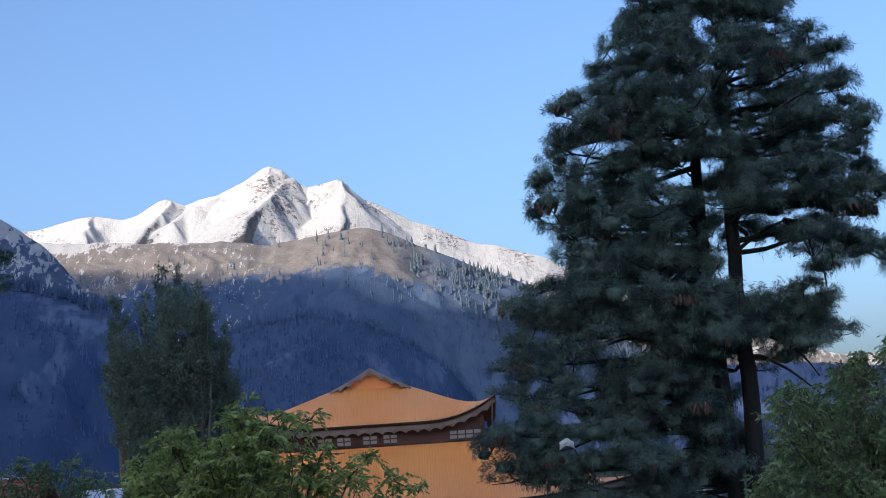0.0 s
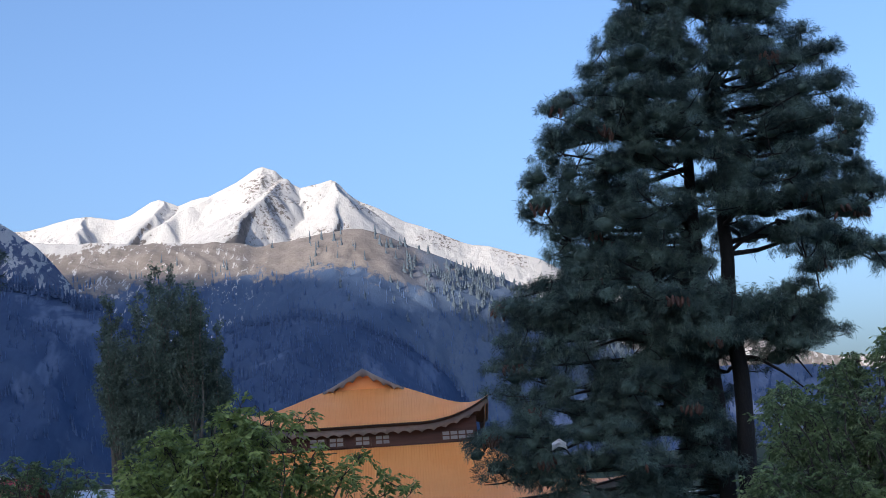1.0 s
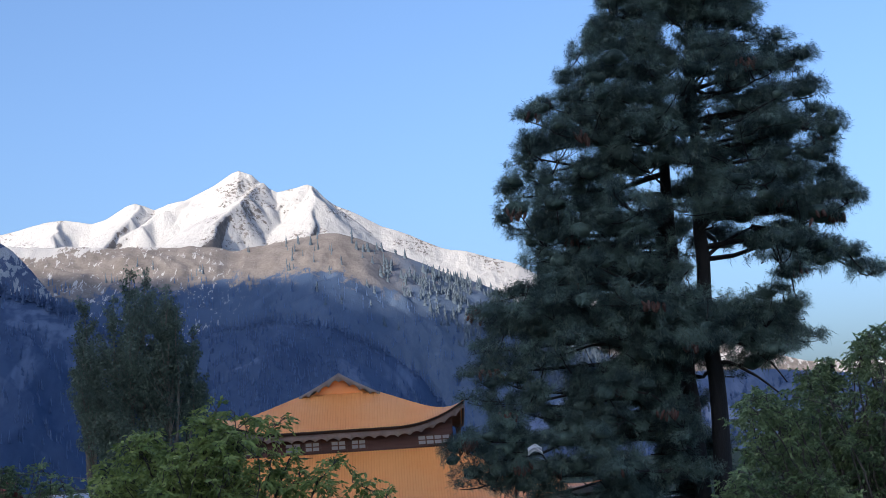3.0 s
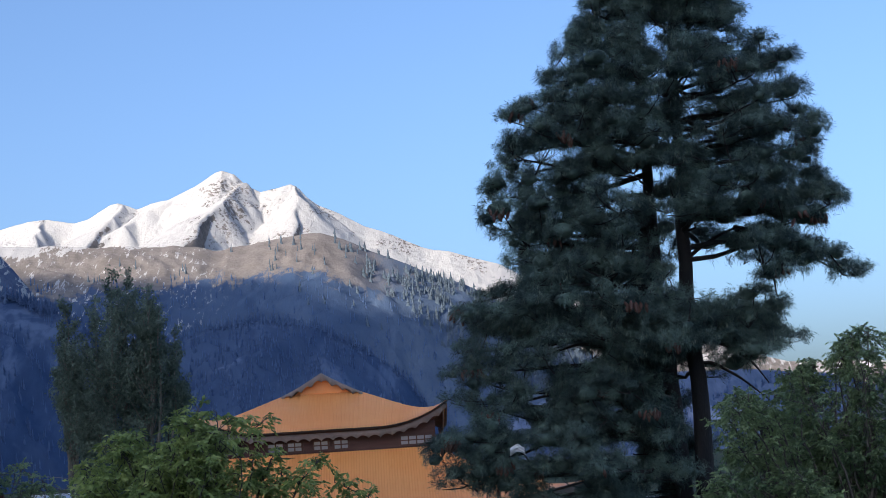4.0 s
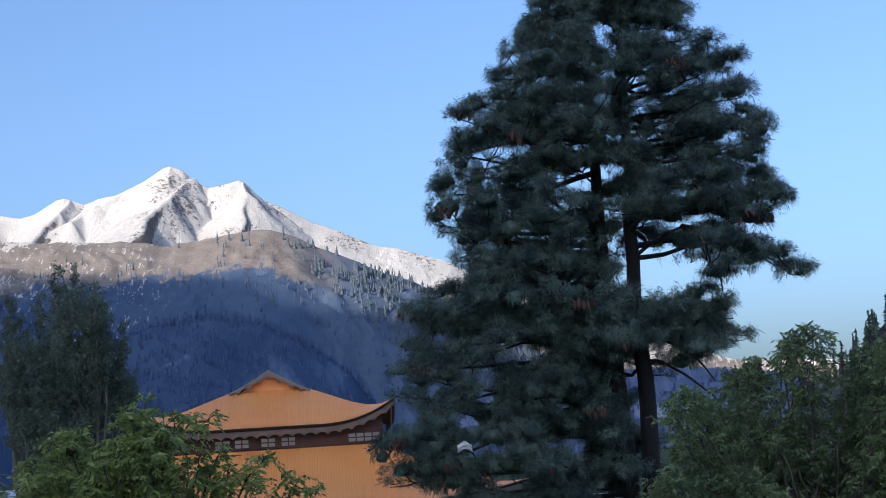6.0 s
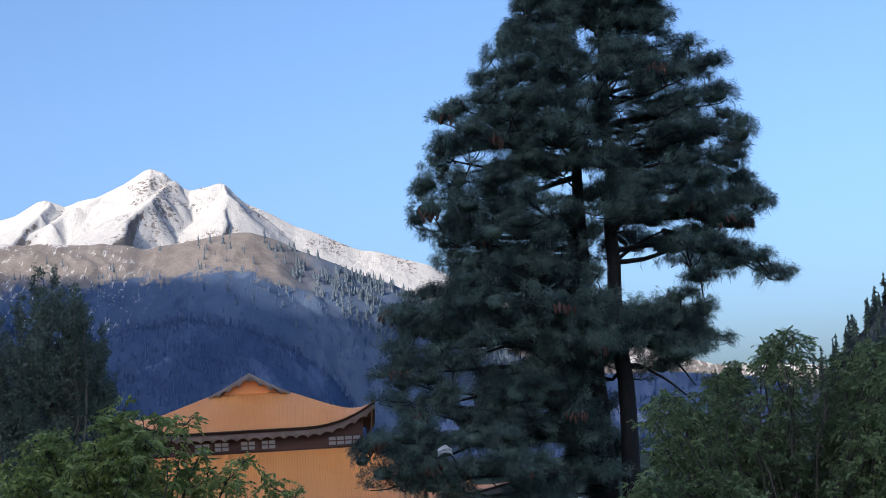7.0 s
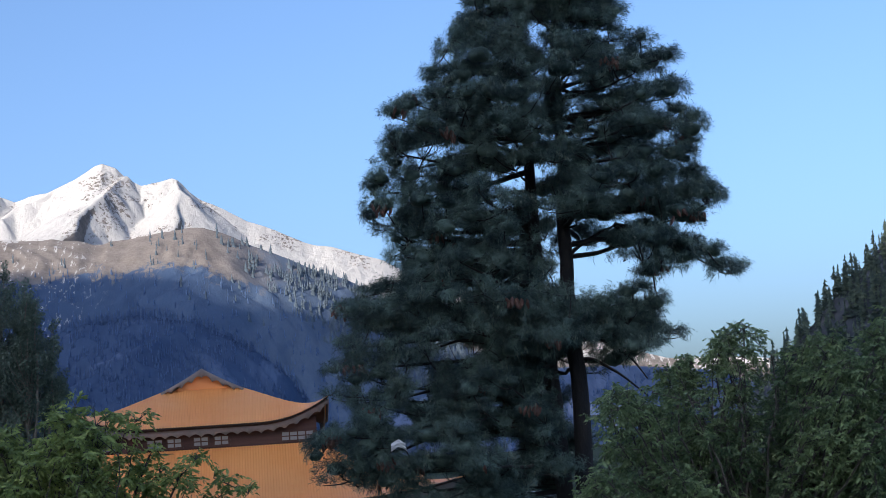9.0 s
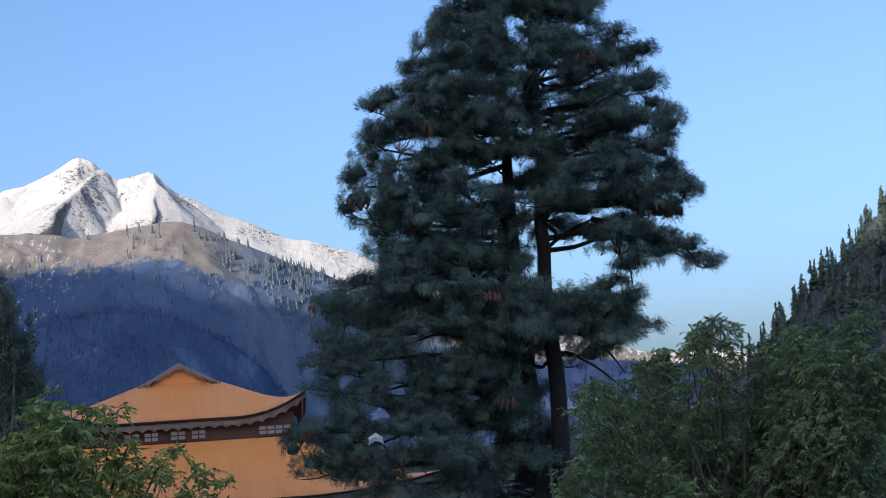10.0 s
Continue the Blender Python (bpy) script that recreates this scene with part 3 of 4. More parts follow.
def build_house():
    house = empty("house", (HX, HY, 0), "house with two curved tiers of orange ribbed roofing and scalloped eaves", "house")
    up = roof_tier("upper_roof", 1.42, 4.5, 9.70, 8.30, -0.035, 0.80, 0.094, house, "")
    eave_board(4.5, up, house, 0.42, 0.28, drop=0.06, out=-0.08)
    eave_strip(4.5, up, house)
    low = roof_tier("lower_roof", 4.0, 8.7, 7.52, 5.50, 0.13, 0.55, 0.094, house, "")
    eave_board(8.7, low, house, 0.42, 0.28, drop=0.06, out=-0.08)
    eave_strip(8.7, low, house)
    # attic wall with its windows
    bm = bmesh.new()
    box(bm, -4.03, 4.03, -4.03, 4.03, 7.2, 8.42)
    part("attic_wall", bm, M_WOOD, house, "dark red timber wall")
    # body below
    bm = bmesh.new()
    box(bm, -7.2, 7.2, -7.2, 7.2, -0.3, 5.75)
    part("lower_wall", bm, M_WALL, house, "plastered wall")
    # soffits
    for half, edge, inner, z in ((4.45, up, 3.95, 8.40), (8.65, low, 7.1, 5.7)):
        t = np.linspace(-1, 1, 41)
        for turn in range(4):
            c, d = [(1, 0), (0, 1), (-1, 0), (0, -1)][turn]
            vs = []
            for hy, zz in ((half - 0.06, edge(t) - 0.07), (inner, np.full_like(t, z))):
                x, y = t * hy, np.full_like(t, -hy)
                vs.append(np.stack([x * c - y * d, x * d + y * c, zz], -1))
            i = np.arange(40)
            mesh_of("soffit", np.concatenate(vs), np.stack([i, i + 41, i + 42, i + 1], 1), M_WOOD, house)
    # gablet on the top of the upper roof
    for y in (-1.38, 1.38):
        bm = bmesh.new()
        box(bm, -1.4, 1.4, y - 0.04, y + 0.04, 9.45, 10.35)
        for v in bm.verts:
            if v.co.z > 10:
                v.co.x *= 0.03
        part("gablet_wall", bm, M_ROOF, house, "orange gablet")
    for side in (-1, 1):
        n = 40
        k = np.linspace(0, 1, n)
        x = side * 1.50 * k
        z = 10.46 - 0.80 * k - 0.03 * np.sin(np.pi * k)
        vs = [np.stack([x, np.full(n, y), z - dz], -1) for y in (-1.65, 1.65) for dz in (0.0, 0.04)]
        i = np.arange(n - 1)
        f = [np.stack([i, i + 1, i + 1 + 2 * n, i + 2 * n], 1), np.stack([i + n, i + 3 * n, i + 1 + 3 * n, i + 1 + n], 1), np.stack([i, i + n, i + n + 1, i + 1], 1)]
        mesh_of("gablet_roof", np.concatenate(vs), np.concatenate(f), M_FASCIA, house, label="small grey gablet roof")
        for y in (-1.67, 1.67):
            low_edge = z - 0.34 + 0.13 * np.abs(np.sin(np.pi * k * 4)) + 0.14 * k
            vs = [np.stack([x, np.full(n, y + dy), zz], -1) for dy in (-0.02, 0.02) for zz in (z - 0.01, low_edge)]
            f = [np.stack([i, i + 1, i + 1 + n, i + n], 1), np.stack([i + 2 * n, i + 3 * n, i + 1 + 3 * n, i + 1 + 2 * n], 1), np.stack([i + n, i + 1 + n, i + 1 + 3 * n, i + 3 * n], 1)]
            mesh_of("bargeboard", np.concatenate(vs), np.concatenate(f), M_FASCIA, house, label="scalloped grey bargeboard")
    # windows of the attic, facing the camera's side
    for x0, x1, cols in ((-3.60, -2.85, 3), (-1.92, -1.37, 2), (-1.22, -0.71, 2), (-0.30, 0.22, 2), (0.42, 0.93, 2), (2.78, 3.92, 4)):
        window = new("window")
        window.parent = house
        bm = bmesh.new()
        z0, z1, y = 7.60, 7.92, -4.03
        for a, b, c, d in ((x0 - 0.05, x1 + 0.05, z0 - 0.05, z0), (x0 - 0.05, x1 + 0.05, z1, z1 + 0.05), (x0 - 0.05, x0, z0, z1), (x1, x1 + 0.05, z0, z1)):
            box(bm, a, b, y - 0.06, y + 0.05, c, d)
        w = (x1 - x0) / cols
        for i in range(1, cols):
            box(bm, x0 + i * w - 0.022, x0 + i * w + 0.022, y - 0.05, y + 0.05, z0, z1)
        box(bm, x0, x1, y - 0.045, y + 0.05, (z0 + z1) / 2 - 0.02, (z0 + z1) / 2 + 0.02)
        part("window_frame", bm, M_WOOD, window)
        for i in range(cols):
            for j in range(2):
                bm = bmesh.new()
                box(bm, x0 + i * w + 0.022, x0 + (i + 1) * w - 0.022, y - 0.022, y - 0.014, z0 + j * 0.16 + 0.02, z0 + j * 0.16 + 0.14)
                part("pane", bm, M_GLASS, window)


build_house()

# ---- trees ----


def blades(root, way, length, width, droop, rng):
    """Slender two-triangle blades from root along way, bent down by droop at the tip."""
    n = len(root)
    side = unit(np.cross(way, rng.normal(size=(n, 3))))
    mid = root + way * length[:, None] * 0.55 + side * width[:, None] * 0.5
    mid2 = root + way * length[:, None] * 0.55 - side * width[:, None] * 0.5
    tip = root + way * length[:, None]
    tip[:, 2] -= droop * length
    v = np.stack([root, mid, tip, mid2], 1).reshape(-1, 3)
    return v, np.arange(4 * n).reshape(-1, 4)


def needles(root, way, length, width, droop, rng, out):
    """One narrow triangle each, its flat side turned towards out."""
    side = unit(np.cross(way, out + rng.normal(0, 0.25, out.shape))) * (width * 0.5)[:, None]
    tip = root + way * length[:, None]
    tip[:, 2] -= droop * length
    return np.stack([root + side, root - side, tip], 1).reshape(-1, 3), np.arange(3 * len(root)).reshape(-1, 3)


def limb_path(start, end, rise, n=9, rng=None, wobble=0.06):
    k = np.linspace(0, 1, n)[:, None]
    p = start + (end - start) * k
    p[:, 2] += rise * np.sin(np.pi * k[:, 0])
    if rng is not None:
        p[1:] += np.cumsum(rng.normal(0, wobble / n ** 0.5, (n - 1, 3)), 0)
    return p


def build_pine():
    rng = np.random.default_rng(12)
    tree = empty("pine_tree", (6.9, 40.0, 0), "tall twin-stemmed blue pine with drooping needles and brown cones", "tree")
    base = np.array([6.9, 40.0, 0.0])
    stems = [np.array([(7.25, 40, -0.4), (7.27, 40, 3), (7.31, 40, 5.7), (7.35, 40, 8), (7.26, 40, 9.3), (7.2, 40, 10.3), (7.22, 40, 12.2), (7.33, 40, 13.7), (7.30, 40, 15), (7.4, 40, 18), (7.35, 40, 22.5)], float),
             np.array([(6.95, 40.3, -0.4), (6.9, 40.3, 3), (6.87, 40.4, 5.8), (6.77, 40.4, 8.1), (6.72, 40.4, 9.3), (6.5, 40.4, 10.5), (6.56, 40.4, 11.5), (6.55, 40.4, 13.1), (6.55, 40.4, 15.2), (6.5, 40.4, 18), (6.6, 40.4, 21)], float)]
    for st, r0 in zip(stems, (0.27, 0.25)):
        zs = np.linspace(st[0, 2], st[-1, 2], 60)
        p = np.stack([np.interp(zs, st[:, 2], st[:, k]) for k in range(3)], 1)
        p[:, :2] += (np.stack([fbm(zs * 0.8, zs * 0 + r0 * 90), fbm(zs * 0.8, zs * 0 + 5 + r0 * 90)], 1) - 0.5) * 0.12
        r = r0 * np.clip(1 - (zs - 2) / 24, 0.1, 1.1)
        v, f = tube(p - base, r, 12)
        mesh_of("trunk", v, f, M_BARK, tree, smooth=True)
    # outline of the crown: x and height, from the top down
    left = [(5.0, 19.5), (5.29, 17.79), (4.81, 17.15), (4.71, 16.75), (4.35, 16.6), (3.95, 15.99), (3.96, 15.6), (3.43, 15.36), (2.89, 15.06), (2.97, 14.47), (3.02, 14.11), (2.65, 13.9), (2.42, 13.31), (2.31, 12.6),
            (2.57, 12.23), (2.88, 11.99), (2.72, 11.52), (3.21, 11.33), (3.33, 11.12), (2.17, 10.88), (1.54, 10.47), (1.68, 10.14), (2.02, 10.01), (1.94, 9.74), (1.51, 9.61), (1.19, 9.0), (1.12, 8.43), (1.55, 8.15),
            (1.75, 7.93), (1.07, 7.56), (0.71, 7.33), (0.66, 7.02), (0.88, 6.39), (1.81, 6.25), (2.11, 6.0), (2.4, 5.0)]
    right = [(8.6, 19.5), (8.97, 17.6), (9.13, 17.02), (9.68, 16.57), (10.18, 16.26), (10.18, 15.91), (9.64, 15.66), (10.38, 15.41), (10.55, 14.91), (10.79, 14.48), (10.85, 14.12), (10.59, 13.79), (10.47, 13.52),
             (10.74, 13.16), (10.92, 12.87), (11.4, 12.57), (10.95, 12.39), (10.71, 12.12), (10.74, 11.64), (10.99, 11.42), (11.71, 10.95), (11.41, 10.71), (9.41, 10.62), (9.57, 10.07), (9.34, 9.74), (10.06, 9.39),
             (9.77, 9.24), (8.86, 8.96), (8.7, 8.7), (8.6, 7.0)]
    limbs = []  # start, end

    def stem_at(z, which):
        st = stems[which]
        return np.array([np.interp(z, st[:, 2], st[:, k]) for k in range(3)])

    for x, z in left[1:-2]:
        s = stem_at(z + rng.uniform(-0.7, 0.1) + 0.04 * (7 - x), 1)
        limbs.append((s, np.array([x + 0.26, 40.2 + rng.uniform(-1.2, 1.0), z - 0.08])))
        if z < 11:
            for back in (0.7, 1.4):
                s = stem_at(z + rng.uniform(-0.5, 0.5), 1)
                limbs.append((s, np.array([x + back, 40.2 + rng.uniform(-1.8, 1.0), z + rng.uniform(-0.35, 0.25)])))
    for x, z in right[1:-2]:
        s = np.array([8.45, 39.9, 12.05]) if 10.4 < z < 12.0 else stem_at(9.5 if z > 10 and z < 10.4 else z - 0.13 * (x - 7) + rng.uniform(-0.3, 0.3), 0)
        limbs.append((s, np.array([x - 0.26, 40.2 + rng.uniform(-1.2, 1.0), z - 0.08])))
    lz, lx = np.array(left)[::-1, 1], 6.7 - np.array(left)[::-1, 0]
    rz, rx = np.array(right)[::-1, 1], np.array(right)[::-1, 0] - 7.0
    z = 5.6
    while z < 21.5:
        for k in range(7 + 4 * (z < 11)):
            a = k * 0.9 + z * 2.1 + rng.uniform(-0.35, 0.35)
            h = z + rng.uniform(-0.25, 0.25)
            reach_l, reach_r = np.interp(h, lz, lx), np.interp(h, rz, rx)
            if h > 17.2:
                reach_l = reach_r = max(0.4, 2.2 - 0.5 * (h - 17.2))
            e = 0.5 * (reach_l + reach_r) + 0.5 * (reach_r - reach_l) * np.cos(a)
            reach = e * rng.uniform(0.5, 0.92)
            if np.cos(a) > 0.0 and (h < 9.0 or 9.9 < h < 12.0):
                continue
            s = stem_at(h - 0.1 * reach, int(np.cos(a) < 0))
            limbs.append((s, s + np.array([reach * np.cos(a), reach * np.sin(a), 0.10 * reach + rng.uniform(-0.3, 0.2)])))
        for k in range(5):
            # short inner limbs that hide the stems
            h = z + rng.uniform(-0.3, 0.3)
            bare = 10.3 < h < 12.0 or 14.6 < h < 15.0 or h < 9.2
            s = stem_at(h, 1 if bare else k % 2)
            way = np.array([rng.uniform(-0.9, 0.9), rng.uniform(-1.5, -0.5), rng.uniform(-0.4, 0.6)])
            if bare:
                way = np.array([rng.uniform(-0.7, 0.15), rng.uniform(0.5, 1.4), rng.uniform(-0.1, 0.3)])
            limbs.append((s, s + way))
        z += 0.66
    # open places in the crown: x, z, half width, half height
    gaps_top = [(6.0, 15.42, 0.27, 0.11), (6.85, 15.08, 0.27, 0.11), (5.13, 14.67, 0.13, 0.07), (5.87, 14.68, 0.08, 0.05), (6.74, 14.53, 0.24, 0.13), (7.86, 14.53, 0.47, 0.13), (7.7, 15.79, 0.11, 0.19),
                (6.79, 16.84, 0.16, 0.24), (5.78, 17.32, 0.08, 0.11), (8.27, 16.36, 0.16, 0.19), (8.62, 15.95, 0.08, 0.11), (7.64, 15.14, 0.19, 0.08), (8.38, 15.36, 0.13, 0.11), (4.04, 13.89, 0.38, 0.11),
                (7.67, 13.95, 0.13, 0.13), (8.12, 13.66, 0.27, 0.16), (8.45, 13.84, 0.13, 0.11), (8.02, 17.38, 0.05, 0.16), (9.85, 15.65, 0.24, 0.11), (9.84, 13.97, 0.27, 0.08)]
    gaps_mid = [(6.12, 13.29, 0.34, 0.16), (5.98, 12.97, 0.29, 0.16), (5.24, 12.63, 0.13, 0.11), (6.68, 12.84, 0.11, 0.07), (6.04, 12.19, 0.27, 0.11), (6.08, 11.87, 0.19, 0.11), (5.68, 11.5, 0.16, 0.11),
                (5.8, 10.59, 0.24, 0.07), (4.64, 10.47, 0.11, 0.13), (4.92, 10.13, 0.16, 0.09), (4.27, 9.85, 0.20, 0.12), (7.73, 10.93, 0.32, 0.6), (6.84, 10.91, 0.12, 0.34), (6.92, 11.96, 0.13, 0.19),
                (7.75, 11.68, 0.32, 0.19), (2.47, 9.65, 0.38, 0.09), (8.63, 11.08, 0.27, 0.13)]
    gaps_low = [(4.48, 9.24, 0.46, 0.23), (3.56, 8.72, 0.27, 0.24), (3.46, 8.24, 0.19, 0.19), (2.27, 8.5, 0.13, 0.11), (1.65, 7.94, 0.16, 0.27), (3.03, 7.69, 0.24, 0.16), (5.28, 7.92, 0.2, 0.11),
                (5.59, 6.89, 0.29, 0.32), (4.73, 7.4, 0.11, 0.11), (6.39, 8.29, 0.17, 0.16), (6.97, 8.46, 0.08, 0.4), (7.54, 9.06, 0.19, 0.21), (7.78, 8.16, 0.4, 0.4), (6.15, 5.99, 0.27, 0.24), (4.01, 6.19, 0.4, 0.16)]
    gaps = np.array(gaps_top + gaps_mid + gaps_low)
    # stretches of the two stems that no foliage covers: low, high, half width
    bare_stems = ((0, 13.9, 14.7, 0.12), (0, 10.3, 12.0, 0.26), (0, 5.0, 9.2, 0.22), (1, 12.5, 13.0, 0.12), (1, 6.6, 9.0, 0.17))

    def in_crown(p, inset):
        lo, hi = 6.7 - np.interp(p[:, 2], lz, lx), 7.0 + np.interp(p[:, 2], rz, rx)
        return (p[:, 0] > lo + inset) & (p[:, 0] < hi - inset)

    def on_bare_stem(p):
        hit = np.zeros(len(p), bool)
        for which, lo, hi, half in bare_stems:
            st = stems[which]
            hit |= (p[:, 2] > lo) & (p[:, 2] < hi) & (np.abs(p[:, 0] - np.interp(p[:, 2], st[:, 2], st[:, 0])) < half) & (p[:, 1] < 40.6)
        return hit

    def open_place(p):
        d = ((p[:, 0:1] - gaps[None, :, 0]) / (gaps[None, :, 2] + 0.06)) ** 2 + ((p[:, 2:3] - gaps[None, :, 1]) / (gaps[None, :, 3] + 0.05)) ** 2
        return (d < 1.0 + 0.25 * np.sin(p[:, 0:1] * 9 + p[:, 2:3] * 7)).any(1)

    roots, ways, twigs, cone_at, on_limb, pads, shoots, faces_out = [], [], [], [], [], [], [], []
    crossed = np.zeros(len(gaps), int)

    # directions of a rounded lump, for the close foliage inside each puff
    ball = bmesh.new()
    bmesh.ops.create_icosphere(ball, subdivisions=2, radius=1.0)
    ball_v = np.array([v.co for v in ball.verts])
    ball_f = np.array([[v.index for v in f.verts] for f in ball.faces])
    ball.free()
    lumps = []

    def clump(q, mid, size, out):
        """A flattened puff of needle tufts over mid, bare below; its twigs come from q."""
        n = int(52 * (size / 0.45) ** 1.8)
        d = unit(rng.normal(0, 1, (n, 3)) + np.array([0, -0.15, 0.35]))
        d = d[(d[:, 2] > -0.2) | (rng.random(n) < 0.15)]
        n = len(d)
        r = size * rng.uniform(0.42, 1.0, n) ** 0.5 * (0.7 + 0.6 * fbm(d[:, 0] * 2 + mid[1], d[:, 1] * 2 + d[:, 2] * 2 + mid[2], 2))
        pts = mid + d * r[:, None] * np.array([1.05, 1.05, 0.66])
        keep = ~open_place(pts) & in_crown(pts, 0.03) & ~on_bare_stem(pts)
        if not keep.any():
            return
        if keep.mean() > 0.8:
            pads.append(mid)
        if keep.mean() > 0.7:
            rough = 0.45 + 0.9 * fbm(ball_v[:, 0] * 3.1 + mid[0] * 3 + 50, ball_v[:, 1] * 3.1 + ball_v[:, 2] * 3.7 + mid[2] * 3 + 50, 4)
            lump = mid + np.array([0, 0, 0.02]) + ball_v * rough[:, None] * np.array([0.54, 0.54, 0.33]) * size
            if in_crown(lump, 0.08).all() and not open_place(lump).any() and not on_bare_stem(lump).any():
                lumps.append((lump - base, ball_f))
        roots.append(pts[keep])
        faces_out.append(d[keep])
        ways.append(unit(d + out * 0.35 + np.array([0, 0, 0.12]) + rng.normal(0, 0.2, (n, 3)))[keep])
        for t in pts[keep][::6]:
            twigs.append(tube(limb_path(q, t, -0.03, 3) - base, np.linspace(0.013, 0.005, 3), 3))
        fresh = pts[keep & (d[:, 1] < 0.3) & (rng.random(n) < 0.22)]
        if len(fresh) and rng.random() < 0.75:
            shoots.append(fresh + np.array([0, -0.05, 0.05]))
        if rng.random() < 0.16 and keep.mean() > 0.8 and mid[1] < 40.3:
            spot = mid + np.array([rng.uniform(-0.3, 0.3), -0.6, rng.uniform(-0.1, 0.2)]) * size
            for j in range(rng.integers(3, 8)):
                cone_at.append(spot + rng.normal(0, 1, 3) * np.array([0.11, 0.06, 0.05]))

    for s, e in limbs:
        length = np.linalg.norm(e - s)
        p = limb_path(s, e, rng.uniform(-0.16, 0.10) * length ** 0.6, 10, rng, 0.12)
        # limbs end inside the foliage
        inside = in_crown(p, 0.22)
        last = len(p) if inside.all() else int(np.argmin(inside))
        if last < 4:
            continue
        if last < len(p):
            k = np.linspace(0, last - 1, 10)
            p = np.stack([np.interp(k, np.arange(10), p[:, j]) for j in range(3)], 1)
            e, length = p[-1], np.linalg.norm(p[-1] - p[0])
        # a limb stops short of an open place that others cross already
        dg = ((p[:, 0:1] - gaps[None, :, 0]) / gaps[None, :, 2]) ** 2 + ((p[:, 2:3] - gaps[None, :, 1]) / gaps[None, :, 3]) ** 2 < np.where(gaps[:, 1] > 9.9, 1.2, 1.0)[None]
        full = dg & (crossed >= np.where(gaps[:, 1] < 9.9, 0, 2))[None]
        if full.any():
            last = int(np.argmax(full.any(1)))
            if last < 3:
                continue
            k = np.linspace(0, last - 0.6, 10)
            p = np.stack([np.interp(k, np.arange(10), p[:, j]) for j in range(3)], 1)
            e, length = p[-1], np.linalg.norm(p[-1] - p[0])
        else:
            crossed += dg.any(0)
        on_limb.append(p)
        v, f = tube(p - base, np.linspace(0.022 + 0.015 * length, 0.012, 10), 6)
        mesh_of("limb", v, f, M_BARK, tree, smooth=True)
        out = unit(e - s)
        flat = unit(np.array([-out[1], out[0], 0.0]))
        clumps = max(2, int(round(length * 1.1)))
        for c in range(clumps):
            k = 1.0 - 0.86 * c / clumps * min(1, length / 2.5)
            q = np.array([np.interp(k, np.linspace(0, 1, 10), p[:, j]) for j in range(3)])
            size = rng.uniform(0.30, 0.58) * (0.75 if c == 0 else 1.0)
            mid = q + flat * rng.normal(0, 0.36) * (c > 0) + np.array([0, 0, 0.10 + rng.normal(0, 0.08)])
            clump(q, mid, size, out)
    # side shoots that round the crown out between the limbs
    along = np.concatenate(on_limb)
    taken = np.zeros((0, 2))
    for i in range(4200):
        h = rng.uniform(9.0, 18.6) if i < 2600 else rng.uniform(5.8, 10.3)
        lo, hi = 6.7 - np.interp(h, lz, lx) + 0.36, 7.0 + np.interp(h, rz, rx) - 0.36
        if h < 9.0:
            hi = 6.6
        elif h < 10.1:
            hi = 9.2
        x = rng.uniform(lo, hi)
        if (h < 9.1 or 10.1 < h < 12.0) and (6.95 < x < 7.5) or (h < 8.8 and 6.3 < x < 6.9) or (10.05 < h < 11.7 and 7.2 < x < 8.25):
            continue
        if (((x - gaps[:, 0]) / (gaps[:, 2] + 0.14)) ** 2 + ((h - gaps[:, 1]) / (gaps[:, 3] + 0.12)) ** 2 < 1).any():
            continue
        if len(taken) and (np.hypot(taken[:, 0] - x, (taken[:, 1] - h) * 1.25) < (0.66 if i < 2600 else 0.46)).any():
            continue
        taken = np.concatenate([taken, [[x, h]]])
        side = min(1.0, min(x - lo, hi - x) / 2.2)
        mid = np.array([x, 40.0 - rng.uniform(0.1, 0.5) - 2.1 * side * rng.uniform(0.2, 1.0), h])
        near = along[np.argmin(np.linalg.norm((along - mid - np.array([0, 0, -0.25])) * np.array([1, 0.8, 1.2]), axis=1))]
        twigs.append(tube(limb_path(near, mid, -0.08, 6, rng, 0.05) - base, np.linspace(0.024, 0.010, 6), 5))
        clump(mid, mid, rng.uniform(0.40, 0.62), unit(mid - near + 1e-3))
    # pads behind the stems, deep in the crown
    deep = np.zeros((0, 2))
    for i in range(1500):
        h = rng.uniform(9.2, 18.4)
        lo, hi = 6.7 - np.interp(h, lz, lx) + 0.9, 7.0 + np.interp(h, rz, rx) - 0.9
        x = rng.uniform(lo, hi) if i % 2 else rng.uniform(5.8, 8.0)
        if (((x - gaps[:, 0]) / (gaps[:, 2] + 0.18)) ** 2 + ((h - gaps[:, 1]) / (gaps[:, 3] + 0.16)) ** 2 < 1).any() or (9.9 < h < 12.0 and x > 7.1):
            continue
        if len(deep) and (np.hypot(deep[:, 0] - x, (deep[:, 1] - h) * 1.25) < (0.70 if x < 7.4 else 0.78)).any():
            continue
        deep = np.concatenate([deep, [[x, h]]])
        mid = np.array([x, 40.6 + rng.uniform(0.2, 1.2), h])
        near = along[np.argmin(np.linalg.norm(along - mid, axis=1))]
        twigs.append(tube(limb_path(near, mid, -0.08, 6, rng, 0.05) - base, np.linspace(0.022, 0.010, 6), 5))
        clump(mid, mid, rng.uniform(0.36, 0.56), unit(mid - near + 1e-3))
